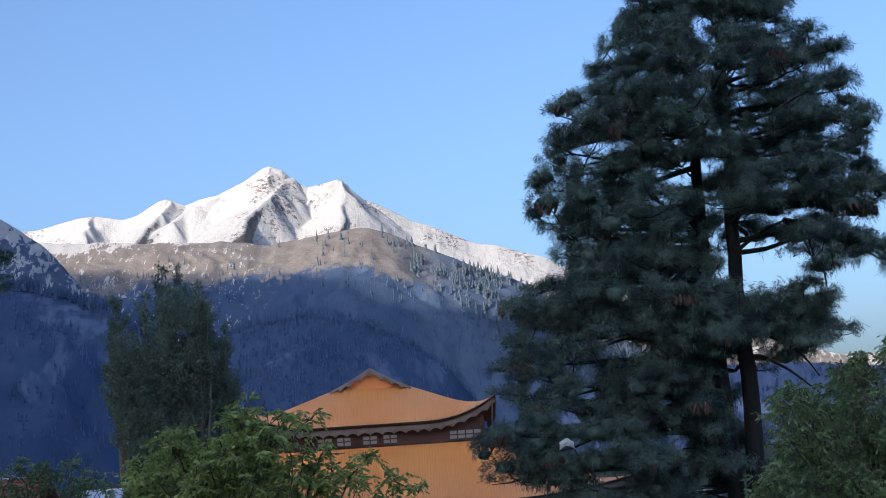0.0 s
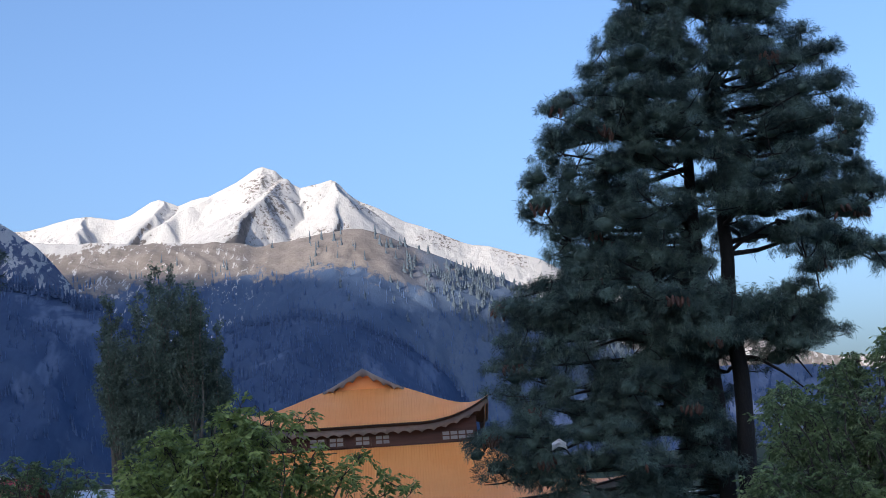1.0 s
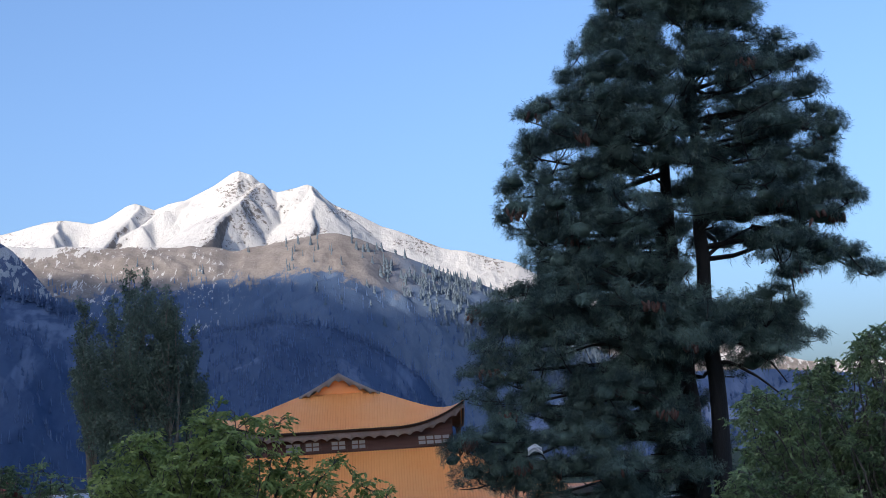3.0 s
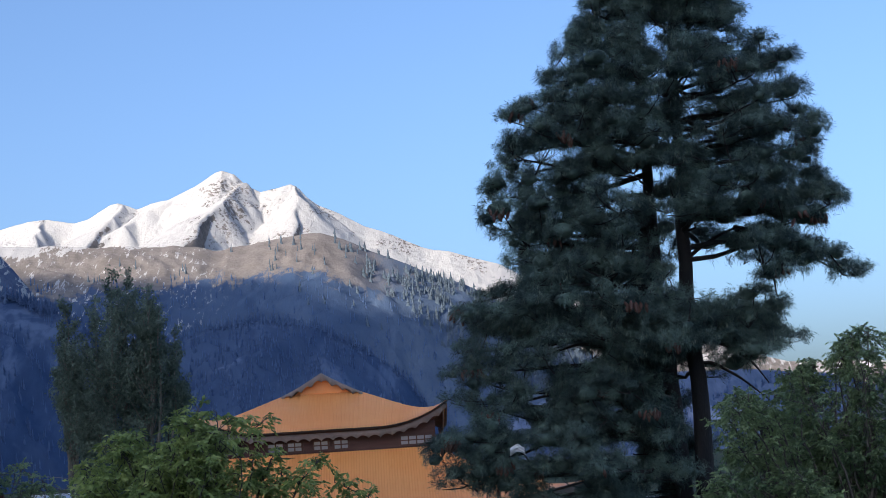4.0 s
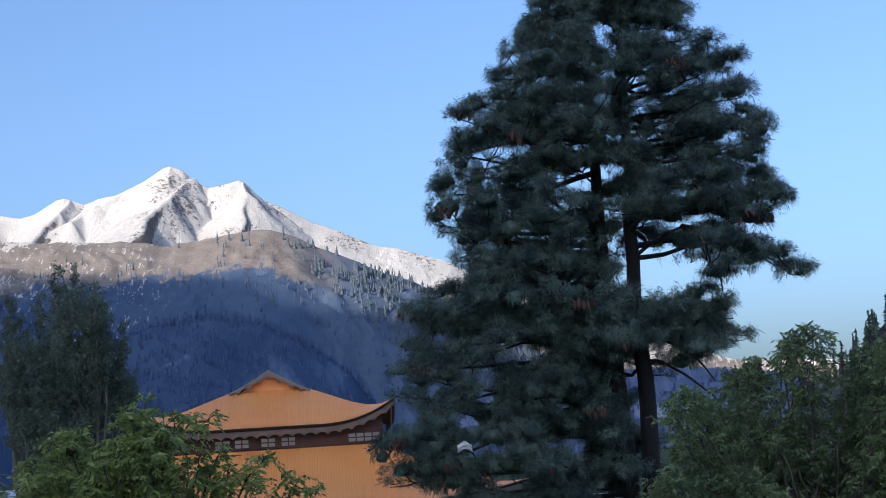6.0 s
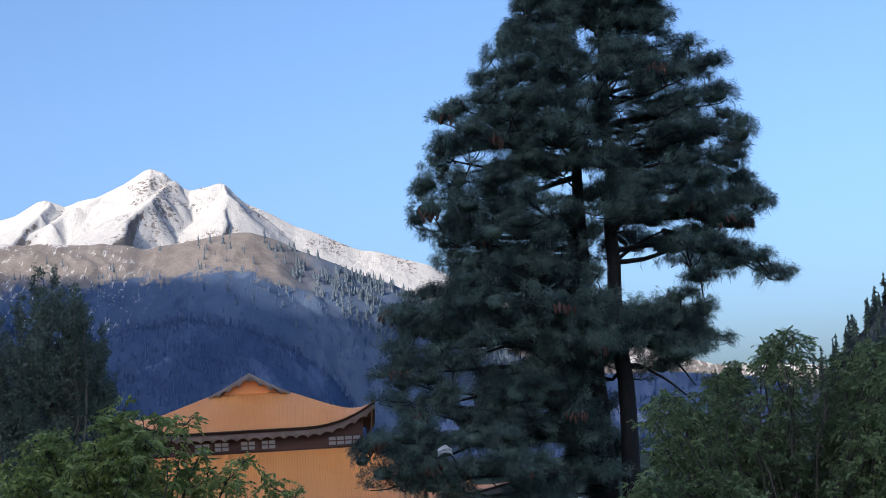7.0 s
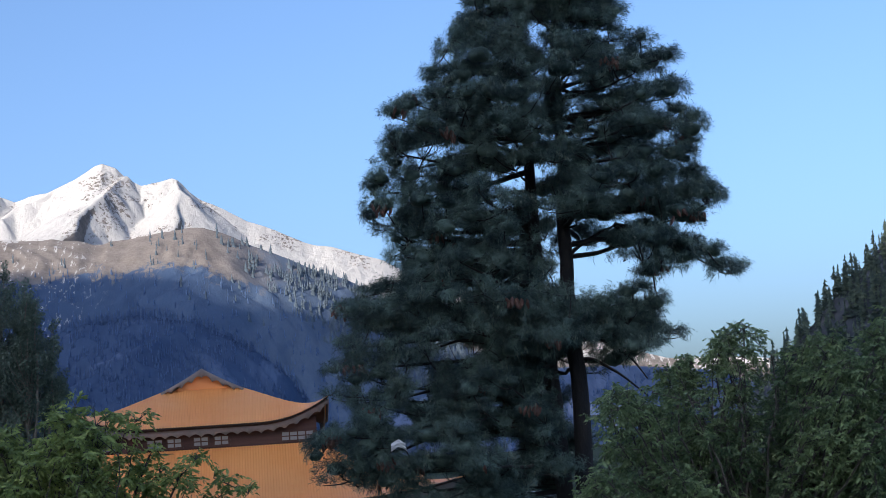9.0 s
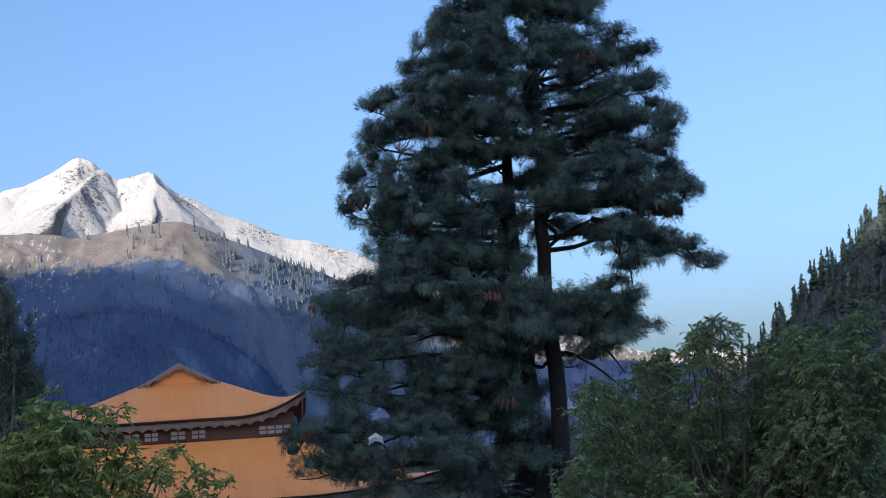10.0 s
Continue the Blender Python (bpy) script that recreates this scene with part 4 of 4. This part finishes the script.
    # puffs at the ends of the boughs, along the outline
    for side, line in ((1, left[1:-2]), (-1, right[1:-2])):
        for x, h in line:
            mid = np.array([x + side * 0.30, 40.0 + rng.uniform(-0.6, 0.5), h - 0.04])
            near = along[np.argmin(np.linalg.norm(along - mid, axis=1))]
            twigs.append(tube(limb_path(near, mid, -0.05, 6, rng, 0.04) - base, np.linspace(0.022, 0.010, 6), 5))
            clump(mid, mid, rng.uniform(0.26, 0.36), np.array([-side, 0.0, 0.1]))
    # the pads that hang from the bare limb
    for x, y, h in ((8.65, 39.7, 11.55), (9.0, 39.6, 11.1), (9.35, 39.8, 11.5), (8.6, 39.9, 11.15), (9.2, 39.9, 10.85), (9.6, 39.7, 11.2),
                    (7.7, 39.6, 9.75), (8.1, 39.5, 9.95), (8.5, 39.7, 9.7), (8.9, 39.6, 9.9), (8.2, 39.9, 9.5), (8.6, 40.2, 10.05), (9.2, 39.8, 9.6), (7.5, 39.7, 10.0), (8.8, 40.0, 9.4), (7.9, 40.2, 9.3),
                    (8.3, 39.6, 9.15), (7.6, 39.6, 9.4), (9.5, 39.8, 9.75)):
        q = np.array([8.9, 39.9, 12.0]) if h > 10.5 else np.array([8.0, 39.8, 9.6])
        mid = np.array([x, y, h])
        twigs.append(tube(limb_path(q, mid, 0.05, 6, rng, 0.04) - base, np.linspace(0.024, 0.010, 6), 5))
        clump(mid, mid, 0.40, unit(mid - q))
    # heavy cones under the pads at the ends of the boughs
    pads = np.array(pads)
    for x, h in ((1.9, 9.5), (2.2, 9.4), (1.7, 10.4), (3.0, 12.9), (10.2, 12.4), (10.2, 14.0), (2.6, 6.7), (1.3, 7.4), (5.9, 8.0), (6.4, 9.0), (5.4, 10.6), (8.2, 15.6), (4.4, 14.0)):
        pad = pads[np.argmin(np.hypot(pads[:, 0] - x, pads[:, 2] - h) + 0.15 * (pads[:, 1] - 39))]
        for j in range(11):
            cone_at.insert(0, pad + np.array([0, -0.22, -0.02]) + rng.normal(0, 1, 3) * np.array([0.12, 0.05, 0.06]))
    for pts in ([(7.2, 40, 9.35), (7.6, 39.8, 9.4), (8.1, 39.7, 9.2), (8.6, 39.6, 8.75), (8.9, 39.6, 8.3)], [(7.2, 40, 8.9), (7.7, 39.9, 8.85), (8.3, 39.8, 8.45), (8.9, 39.7, 7.9)],
                [(6.6, 40.2, 8.55), (5.8, 39.8, 8.9), (5.1, 39.6, 9.38), (4.5, 39.5, 9.48), (3.8, 39.4, 9.28), (3.2, 39.3, 9.2)], [(6.6, 40.2, 7.2), (5.8, 39.7, 7.75), (5.3, 39.6, 8.1), (4.6, 39.5, 8.3)],
                [(7.2, 40, 10.15), (7.4, 39.9, 10.28), (7.55, 39.9, 10.34)],
                [(7.2, 40, 11.3), (7.5, 39.95, 11.55), (8.0, 39.9, 11.85), (8.5, 39.9, 12.05), (9.0, 39.9, 12.0)]):
        pts = np.array(pts)
        k = np.linspace(0, 1, 12)
        p = np.stack([np.interp(k, np.linspace(0, 1, len(pts)), pts[:, j]) for j in range(3)], 1)
        v, f = tube(p - base, np.linspace(0.06, 0.015, 12), 7)
        mesh_of("limb", v, f, M_BARK, tree, smooth=True, label="bare limb")
    v, f = join(twigs)
    tagged(mesh_of("twig_mass", v, f, M_BARK, tree), kind="stuff")
    roots, ways = np.concatenate(roots), np.concatenate(ways)
    m = 28
    face = np.repeat(np.concatenate(faces_out), m, 0)
    r = np.repeat(roots, m, 0) + rng.normal(0, 0.055, (len(roots) * m, 3))
    w = unit(np.repeat(ways, m, 0) * 0.7 + rng.normal(0, 0.5, (len(r), 3)) + np.array([0, 0, -0.25]))
    v, f = needles(r, w, rng.uniform(0.08, 0.15, len(r)), np.full(len(r), 0.0138), rng.uniform(0.1, 0.6, len(r)), rng, face)
    mesh_of("crown", v - base, f, M_NEEDLE, tree, label="blue-green needle tufts")
    v, f = join(lumps)
    tagged(mesh_of("inner_foliage", v, f, M_NEEDLE, tree, label="close dark inner foliage"), kind="stuff")
    # pale young shoots hanging in small bundles
    shoots = np.concatenate(shoots)
    r = np.repeat(shoots, 4, 0) + rng.normal(0, 0.035, (len(shoots) * 4, 3))
    w = unit(rng.normal(0, 0.28, (len(r), 3)) + np.array([0, -0.25, -0.9]))
    v, f = blades(r, w, rng.uniform(0.10, 0.19, len(r)), np.full(len(r), 0.024), np.zeros(len(r)), rng)
    tagged(mesh_of("shoot_mass", v - base, f, M_SHOOT, tree, label="pale young shoots"), kind="stuff")
    # cones
    k = np.linspace(0, 1, 7)
    cv, cf = tube(np.stack([k * 0.02, k * 0, -k * 0.21], 1), 0.006 + 0.036 * np.sin(np.pi * np.clip(k * 0.92 + 0.06, 0, 1)) ** 0.7, 7)
    first = None
    for c in cone_at[:290]:
        if first is None:
            first = mesh_of("pine_cone", cv, cf, M_CONE, tree, label="hanging brown cone")
            ob = first
        else:
            ob = new("pine_cone", first.data)
            ob.parent = tree
        ob.matrix_basis = pose(*(c - base), rng.uniform(-25, 25), rng.uniform(-25, 25), rng.uniform(0, 360)) @ Matrix.Diagonal((1, 1, rng.uniform(0.7, 1.2), 1))
    return tree


build_pine()


def leaf_pairs(root, way, length, rng, leaflets=7):
    """Compound leaves: leaflets in pairs along a drooping stalk; each leaflet folded along its midrib."""
    n = len(root)
    vs, fs, at = [], [], 0
    down = np.array([0, 0, -1.0])
    side = unit(np.cross(way, down) + rng.normal(0, 0.2, (n, 3)))
    for j in range(leaflets):
        k = 0.30 + 0.70 * (j // 2) / ((leaflets - 1) / 2)
        p = root + way * (length * k)[:, None] + down * (0.6 * length * k * k)[:, None]
        if j == leaflets - 1:
            d = unit(way + down * 0.7 + rng.normal(0, 0.15, (n, 3)))
        else:
            d = unit(side * (1 if j % 2 else -1) + way * 0.55 + down * rng.uniform(0.2, 0.9, (n, 1)) + rng.normal(0, 0.2, (n, 3)))
        ll = length * rng.uniform(0.38, 0.58, n)
        nrm = unit(np.cross(d, rng.normal(0, 0.4, (n, 3)) + np.cross(side, way) + 0.2))
        wv = unit(np.cross(d, nrm)) * (ll * 0.215)[:, None]
        lift = nrm * (ll * 0.10)[:, None]
        a, b = p, p + d * ll[:, None] + down * (ll * 0.12)[:, None]
        m1, m2 = p + d * (ll * 0.45)[:, None], p + d * (ll * 0.45)[:, None]
        v = np.stack([a, m1 + wv + lift, b, m2 - wv + lift], 1)
        i = at + np.arange(n)[:, None] * 4
        fs.append(np.concatenate([i + np.array([[0, 1, 2]]), i + np.array([[0, 2, 3]])]))
        vs.append(v.reshape(-1, 3))
        at += n * 4
    return np.concatenate(vs), np.concatenate(fs)


def broad_tree(name, base, label, shoots, leaf, per_shoot, seed, spread, trunk_r=0.12, fork=0.45, material=None, group=""):
    """A spreading broad-leaved tree: trunk, limbs to each shoot end, twigs and compound leaves round the ends."""
    rng = np.random.default_rng(seed)
    base = np.array(base, float)
    tree = empty(name, base, label, "tree", group)
    shoots = np.array(shoots, float)
    hub = base + np.array([0, 0, fork * shoots[:, 2].mean()])
    v, f = tube(limb_path(base - [0, 0, 0.3], hub, 0, 8, rng, 0.1) - base, np.linspace(trunk_r * 1.25, trunk_r * 0.8, 8), 10)
    mesh_of("trunk", v, f, M_BARK3, tree, smooth=True)
    roots, ways, twigs = [], [], []
    for e in shoots:
        p = limb_path(hub, e, 0.25, 14, rng, 0.25)
        p[-1] = e
        v, f = tube(p - base, np.linspace(trunk_r * 0.26, 0.006, 14), 6)
        mesh_of("limb", v, f, M_BARK3, tree, smooth=True)
        for i in range(per_shoot):
            k = 1 - rng.random() ** 1.5 * 0.55
            q = np.array([np.interp(k, np.linspace(0, 1, 14), p[:, j]) for j in range(3)])
            t = q + rng.normal(0, 1, 3) * spread * np.array([1, 1, 0.7]) * (1.25 - k * 0.8) + np.array([0, 0, 0.05])
            twigs.append(tube(limb_path(q, t, 0.03, 3) - base, np.linspace(0.008, 0.003, 3), 3))
            for j in range(3):
                kk = rng.uniform(0.55, 1.0)
                roots.append(q + (t - q) * kk)
                ways.append(unit(unit(t - q) + rng.normal(0, 0.6, 3) + np.array([0, 0, 0.15])))
    v, f = join(twigs)
    tagged(mesh_of("twig_mass", v, f, M_BARK3, tree), kind="stuff")
    roots, ways = np.array(roots), np.array(ways)
    v, f = leaf_pairs(roots, ways, rng.uniform(0.7, 1.25, len(roots)) * leaf, rng)
    mesh_of("crown", v - base, f, material or M_WALNUT, tree, label="drooping compound leaves")
    return tree


def shoots_in(x0, x1, y0, y1, top, low, n, seed, pull=0.42):
    """Shoot ends filling a crown under the outline top(x), down to low."""
    rng = np.random.default_rng(seed)
    x, y = rng.uniform(x0, x1, n), rng.uniform(y0, y1, n)
    t = top(x)
    k = rng.random(n) ** 1.9
    p = np.stack([x, y, t + (low - t) * k - 0.12 * abs(y - (y0 + y1) / 2)], 1)
    # shoots gather into bunches
    hubs = p[:: 8]
    own = hubs[np.argmin(np.linalg.norm(p[:, None] - hubs[None], axis=2), axis=1)]
    return p + (own - p) * pull


top_left = lambda x: np.interp(x, [-5.2, -4.7, -3.7, -3.0, -2.4, -1.95, -1.5, -1.15, -0.6], [6.8, 7.4, 7.85, 7.85, 7.78, 7.5, 7.3, 7.2, 6.6]) - 0.08
sprays = np.array([(-1.95, 25.8, 7.85), (-2.2, 26.4, 7.9), (-1.5, 26.2, 7.3), (-1.15, 25.7, 7.2), (-0.75, 25.9, 6.65), (-1.3, 26.5, 6.85), (-2.1, 25.6, 7.3), (-1.9, 26.3, 6.8), (-1.0, 26.4, 6.3),
                   (-0.6, 25.6, 6.4), (-1.6, 25.7, 6.4), (-2.4, 25.8, 6.9), (-2.6, 25.6, 8.05), (-2.9, 25.9, 8.1), (-2.35, 25.5, 7.95), (-2.7, 25.4, 7.75),
                   (-3.0, 25.5, 7.9), (-2.45, 25.7, 7.55), (-0.9, 25.8, 6.9), (-1.35, 25.9, 7.05), (-1.7, 26.0, 7.05), (-0.35, 25.8, 6.3), (-1.2, 25.6, 6.2), (-1.75, 26.2, 7.5)]) - np.array([0, 0, 0.14])
broad_tree("walnut_tree", (-3.2, 26.3, 0), "young walnut tree with fresh green drooping leaves",
           np.concatenate([shoots_in(-5.0, -2.5, 25.0, 27.8, top_left, 5.6, 85, 3), sprays]), 0.185, 24, 5, 0.16)
top_right = lambda x: np.interp(x, [4.6, 4.95, 5.6, 6.1, 6.6, 6.9, 7.39, 7.75, 8.2, 8.9, 10.5], [7.3, 7.95, 8.15, 8.0, 8.1, 8.25, 8.75, 8.85, 8.4, 8.5, 8.7]) - 0.08
right_shoots = shoots_in(4.7, 10.5, 24.8, 28.4, top_right, 5.4, 240, 4, 0.60)
thin = (right_shoots[:, 0] > 6.7) & (right_shoots[:, 0] < 8.15) & (right_shoots[:, 2] > 7.95) & (np.arange(240) % 3 > 0)
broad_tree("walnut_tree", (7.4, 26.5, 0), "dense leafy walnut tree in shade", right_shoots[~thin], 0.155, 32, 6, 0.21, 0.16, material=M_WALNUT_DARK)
top_low = lambda x: np.interp(x, [-9.5, -8.4, -7.9, -7.3, -7.0, -6.45, -6.1], [7.0, 7.25, 7.75, 7.42, 7.55, 7.38, 6.85]) - 0.05
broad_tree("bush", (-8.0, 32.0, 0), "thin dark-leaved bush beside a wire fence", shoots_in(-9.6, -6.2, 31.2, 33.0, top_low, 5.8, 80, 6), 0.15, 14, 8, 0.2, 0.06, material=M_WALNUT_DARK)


def build_poplar():
    rng = np.random.default_rng(31)
    base = np.array([-7.4, 45.0, 0.0])
    tree = empty("poplar_tree", base, "dark green poplar with several upright stems", "tree")
    tips = [(-6.87, 12.6), (-7.05, 12.4), (-6.22, 12.17), (-7.62, 11.92), (-8.35, 11.85), (-8.72, 11.28), (-8.70, 10.38), (-5.88, 11.4), (-5.85, 10.75), (-5.45, 10.25), (-5.35, 9.35), (-5.65, 9.05), (-8.6, 9.6), (-6.07, 11.66)]
    pos, axes = [], []
    for tx, tz in tips:
        t = np.array([tx, 45.0 + rng.uniform(-0.7, 0.7), tz])
        hub = base + np.array([0.25 * (tx + 7.2), rng.normal(0, 0.12), 3.2])
        p = limb_path(hub, t, 0, 16, rng, 0.14)
        # upright stems that swing out low down; the side plumes lean
        p[:, 0] += 0.22 * (tx - hub[0]) * np.sin(np.pi * np.linspace(0, 1, 16)) ** 1.2
        v, f = tube(p - base, np.linspace(0.085, 0.010, 16), 7)
        mesh_of("stem", v, f, M_BARK2, tree, smooth=True)
        axes.append(p)
        for j in range(26):
            k = 0.62 + 0.38 * rng.random() ** 0.75
            q = np.array([np.interp(k, np.linspace(0, 1, 16), p[:, c]) for c in range(3)])
            a = rng.uniform(0, 6.283)
            ln = rng.uniform(0.18, 0.74) * np.clip((1.03 - k) * 4.5, 0.30, 1.0)
            e = q + np.array([np.cos(a) * ln * 0.75, np.sin(a) * ln * 0.75, ln * rng.uniform(0.7, 1.5)])
            m = int(36 + 130 * ln)
            kk = rng.uniform(0.15, 1.05, m)[:, None]
            pos.append(q + (e - q) * kk + rng.normal(0, 0.05, (m, 3)))
    # plumes that fill the crown between the stems: outline by height
    axes, twigs = np.concatenate(axes), []
    oz = (5.2, 7.6, 8.4, 9.2, 10.3, 11.3, 11.7, 12.0)
    for k in range(900):
        z = rng.uniform(5.4, 11.7) if k % 3 else rng.uniform(5.4, 10.6)
        lo, hi = np.interp(z, oz, (-7.8, -8.15, -8.45, -8.6, -8.45, -8.5, -8.3, -7.3)), np.interp(z, oz, (-6.5, -6.3, -6.15, -5.85, -5.85, -6.1, -6.25, -6.7))
        x = rng.uniform(lo, hi)
        if z > 10.6 and (-8.15 < x < -7.8 or -7.45 < x < -7.15 or -6.6 < x < -6.4) or z > 11.3 and x < -7.8 or fbm(np.array([x * 1.9 + 9]), np.array([z * 1.1]), 2)[0] < (0.44 if z > 10.2 else 0.25):
            continue
        out = (x - (lo + hi) / 2) / (hi - lo) * 2
        q = np.array([x - 0.25 * out, 45.0 + rng.uniform(-1.1, 1.1) * (1 - 0.5 * out * out), z - 0.35])
        ln = rng.uniform(0.35, 0.75)
        e = q + unit(np.array([0.75 * out + rng.normal(0, 0.2), rng.normal(0, 0.3), 1.0])) * ln
        near = axes[np.argmin(np.linalg.norm((axes - q + np.array([0, 0, 0.5])), axis=1))]
        twigs.append(tube(limb_path(near, e, -0.05, 5) - base, np.linspace(0.018, 0.005, 5), 4))
        m = int(210 * ln)
        kk = rng.uniform(0.0, 1.05, m)
        pos.append(q + (e - q) * kk[:, None] + rng.normal(0, 1, (m, 3)) * (0.045 + 0.085 * np.sin(np.pi * np.clip(kk, 0, 1)))[:, None])
    v, f = join(twigs)
    tagged(mesh_of("twig_mass", v, f, M_BARK2, tree), kind="stuff")
    v, f = tube(np.array([base + (0, 0, -0.3), base + (0.03, 0, 1.8), base + (0, 0, 3.6)]) - base, np.array([0.24, 0.21, 0.17]), 10)
    mesh_of("trunk", v, f, M_BARK2, tree, smooth=True)
    pos = np.concatenate(pos)
    n = len(pos)
    way = unit(rng.normal(0, 1, (n, 3)) + np.array([0, 0, -0.5]))
    L = rng.uniform(0.045, 0.09, n)
    v, f = blades(pos, way, L, L * 0.6, rng.uniform(0, 0.3, n), rng)
    mesh_of("crown", v - base, f, M_POPLAR, tree, label="small dark leaves")


build_poplar()

# ---- small things ----


def build_scrap():
    """A crumpled sheet hanging on a bough."""
    n = 14
    u, w = np.meshgrid(np.linspace(-0.5, 0.5, n), np.linspace(-0.5, 0.5, n), indexing="ij")
    x, z = u * 0.33, w * 0.17 + 0.05 * np.cos(u * 5)
    y = 0.06 * (fbm(u * 5 + 3, w * 5 + 1, 3) - 0.5) * 4
    v = np.stack([x + 0.05 * fbm(w * 6, u * 3, 2), y, z], -1).reshape(-1, 3)
    ob = mesh_of("plastic_sheet", v, grid_faces(n, n), M_CLOTH, smooth=True)
    ob.location = (2.71, 37.5, 7.1)
    tagged(ob, "scrap of white plastic sheet caught on a pine bough", "litter")


build_scrap()


def build_railing():
    rail = empty("railing", (-17, 70, 0), "pale metal railing with two thin rails", "railing")
    base = np.array([-17, 70, 0.0])
    for z0, z1 in ((8.71, 6.96), (8.5, 6.47)):
        x = np.linspace(-24, -11.5, 20)
        v, f = tube(np.stack([x, np.full(20, 70.0), np.interp(x, [-24, -11.5], [z0, z1])], 1) - base, np.full(20, 0.017), 6)
        mesh_of("rail", v, f, M_WIRE, rail, smooth=True)
    for x in np.arange(-23.5, -11, 2.2):
        top = np.interp(x, [-24, -11.5], [8.71, 6.96]) + 0.03
        v, f = tube(np.array([(x, 70.06, 0.0), (x, 70.06, top)]) - base, np.array([0.03, 0.03]), 6)
        mesh_of("post", v, f, M_WIRE, rail)


build_railing()


def shed(name, x0, x1, y0, y1, eave, ridge, roof, label):
    """A small house: walls, two roof slopes of sheet, a pale verge."""
    ob = empty(name, ((x0 + x1) / 2, (y0 + y1) / 2, 0), label, "house")
    cx, cy = ob.location.x, ob.location.y
    bm = bmesh.new()
    box(bm, x0 - cx, x1 - cx, y0 - cy, y1 - cy, -0.3, eave)
    part("wall", bm, M_WALL, ob)
    for side in (-1, 1):
        n = int((x1 - x0 + 0.6) / 0.05)
        x = np.linspace(x0 - 0.3, x1 + 0.3, n) - cx
        rib = 0.012 * np.cos(np.arange(n) * np.pi / 2)
        vs = []
        for d in (0.0, 0.03):
            vs.append(np.stack([x, np.full(n, side * ((y1 - y0) / 2 + 0.4)), eave - 0.1 + rib - d], -1))
            vs.append(np.stack([x, np.zeros(n), ridge + rib - d], -1))
        i = np.arange(n - 1)
        f = [np.stack([i, i + 1, i + 1 + n, i + n], 1), np.stack([i + 2 * n, i + 3 * n, i + 1 + 3 * n, i + 1 + 2 * n], 1), np.stack([i, i + 2 * n, i + 1 + 2 * n, i + 1], 1)]
        mesh_of("roof_slope", np.concatenate(vs), np.concatenate(f), roof, ob)
    bm = bmesh.new()
    box(bm, x0 - 0.3 - cx, x1 + 0.3 - cx, -0.12, 0.12, ridge - 0.02, ridge + 0.05, 0.02)
    part("ridge_cap", bm, M_CLOTH, ob, "pale ridge cap")


shed("shed", -22.0, -17.4, 72.0, 76.0, 6.2, 7.3, M_RED, "low house with a red sheet roof and pale ridge")
shed("shed", -15.4, -12.9, 71.0, 74.0, 5.9, 6.55, M_PALE, "low shed with a pale blue ribbed roof")
shed("shed", 12.6, 14.6, 88.0, 92.0, 3.4, 4.35, M_PALE, "far shed with a pale sheet roof behind the pine")


def build_edge_pine():
    """A second pine whose boughs reach in from the side."""
    rng = np.random.default_rng(77)
    base = np.array([-10.2, 30.0, 0.0])
    tree = empty("pine_tree", base, "dark pine with only its outer boughs in sight", "tree")
    zs = np.linspace(-0.3, 15, 30)
    v, f = tube(np.stack([0.05 * np.sin(zs), 0.05 * np.cos(zs), zs], 1), 0.24 * (1 - zs / 17), 10)
    mesh_of("trunk", v, f, M_BARK, tree, smooth=True)
    roots, ways = [], []
    for k in range(46):
        h = rng.uniform(4.5, 14.6)
        a = rng.uniform(0, 6.283)
        reach = (15.5 - h) * 0.26 * rng.uniform(0.6, 0.95)
        e = np.array([np.cos(a) * reach, np.sin(a) * reach, h + 0.1 * reach])
        if base[0] + e[0] > -7.75:
            e[0] = -7.75 - base[0]
        if k < 3:
            e = np.array([2.52, (0.2, -0.1, 0.1)[k], (11.25, 10.95, 10.7)[k]])
        s = np.array([0, 0, e[2] - 0.2])
        p = limb_path(s, e, 0.0, 8, rng, 0.06)
        v, f = tube(p, np.linspace(0.05, 0.01, 8), 6)
        mesh_of("limb", v, f, M_BARK, tree, smooth=True)
        for c in range(3):
            q = p[-1 - 2 * c]
            n = 46
            d = unit(rng.normal(0, 1, (n, 3)))
            roots.append(q + d * rng.uniform(0.05, 0.26, (n, 1)) * np.array([1, 1, 0.6]))
            ways.append(unit(d + unit(e - s) * 0.5))
    roots, ways = np.concatenate(roots), np.concatenate(ways)
    m = 12
    r = np.repeat(roots, m, 0)
    w = unit(np.repeat(ways, m, 0) + rng.normal(0, 0.5, (len(r), 3)))
    v, f = needles(r, w, rng.uniform(0.10, 0.17, len(r)), np.full(len(r), 0.014), rng.uniform(0.1, 0.5, len(r)), rng, np.repeat(ways, m, 0) + np.array([0, 0, 0.3]))
    mesh_of("crown", v, f, M_NEEDLE, tree, label="dark needle tufts")


build_edge_pine()
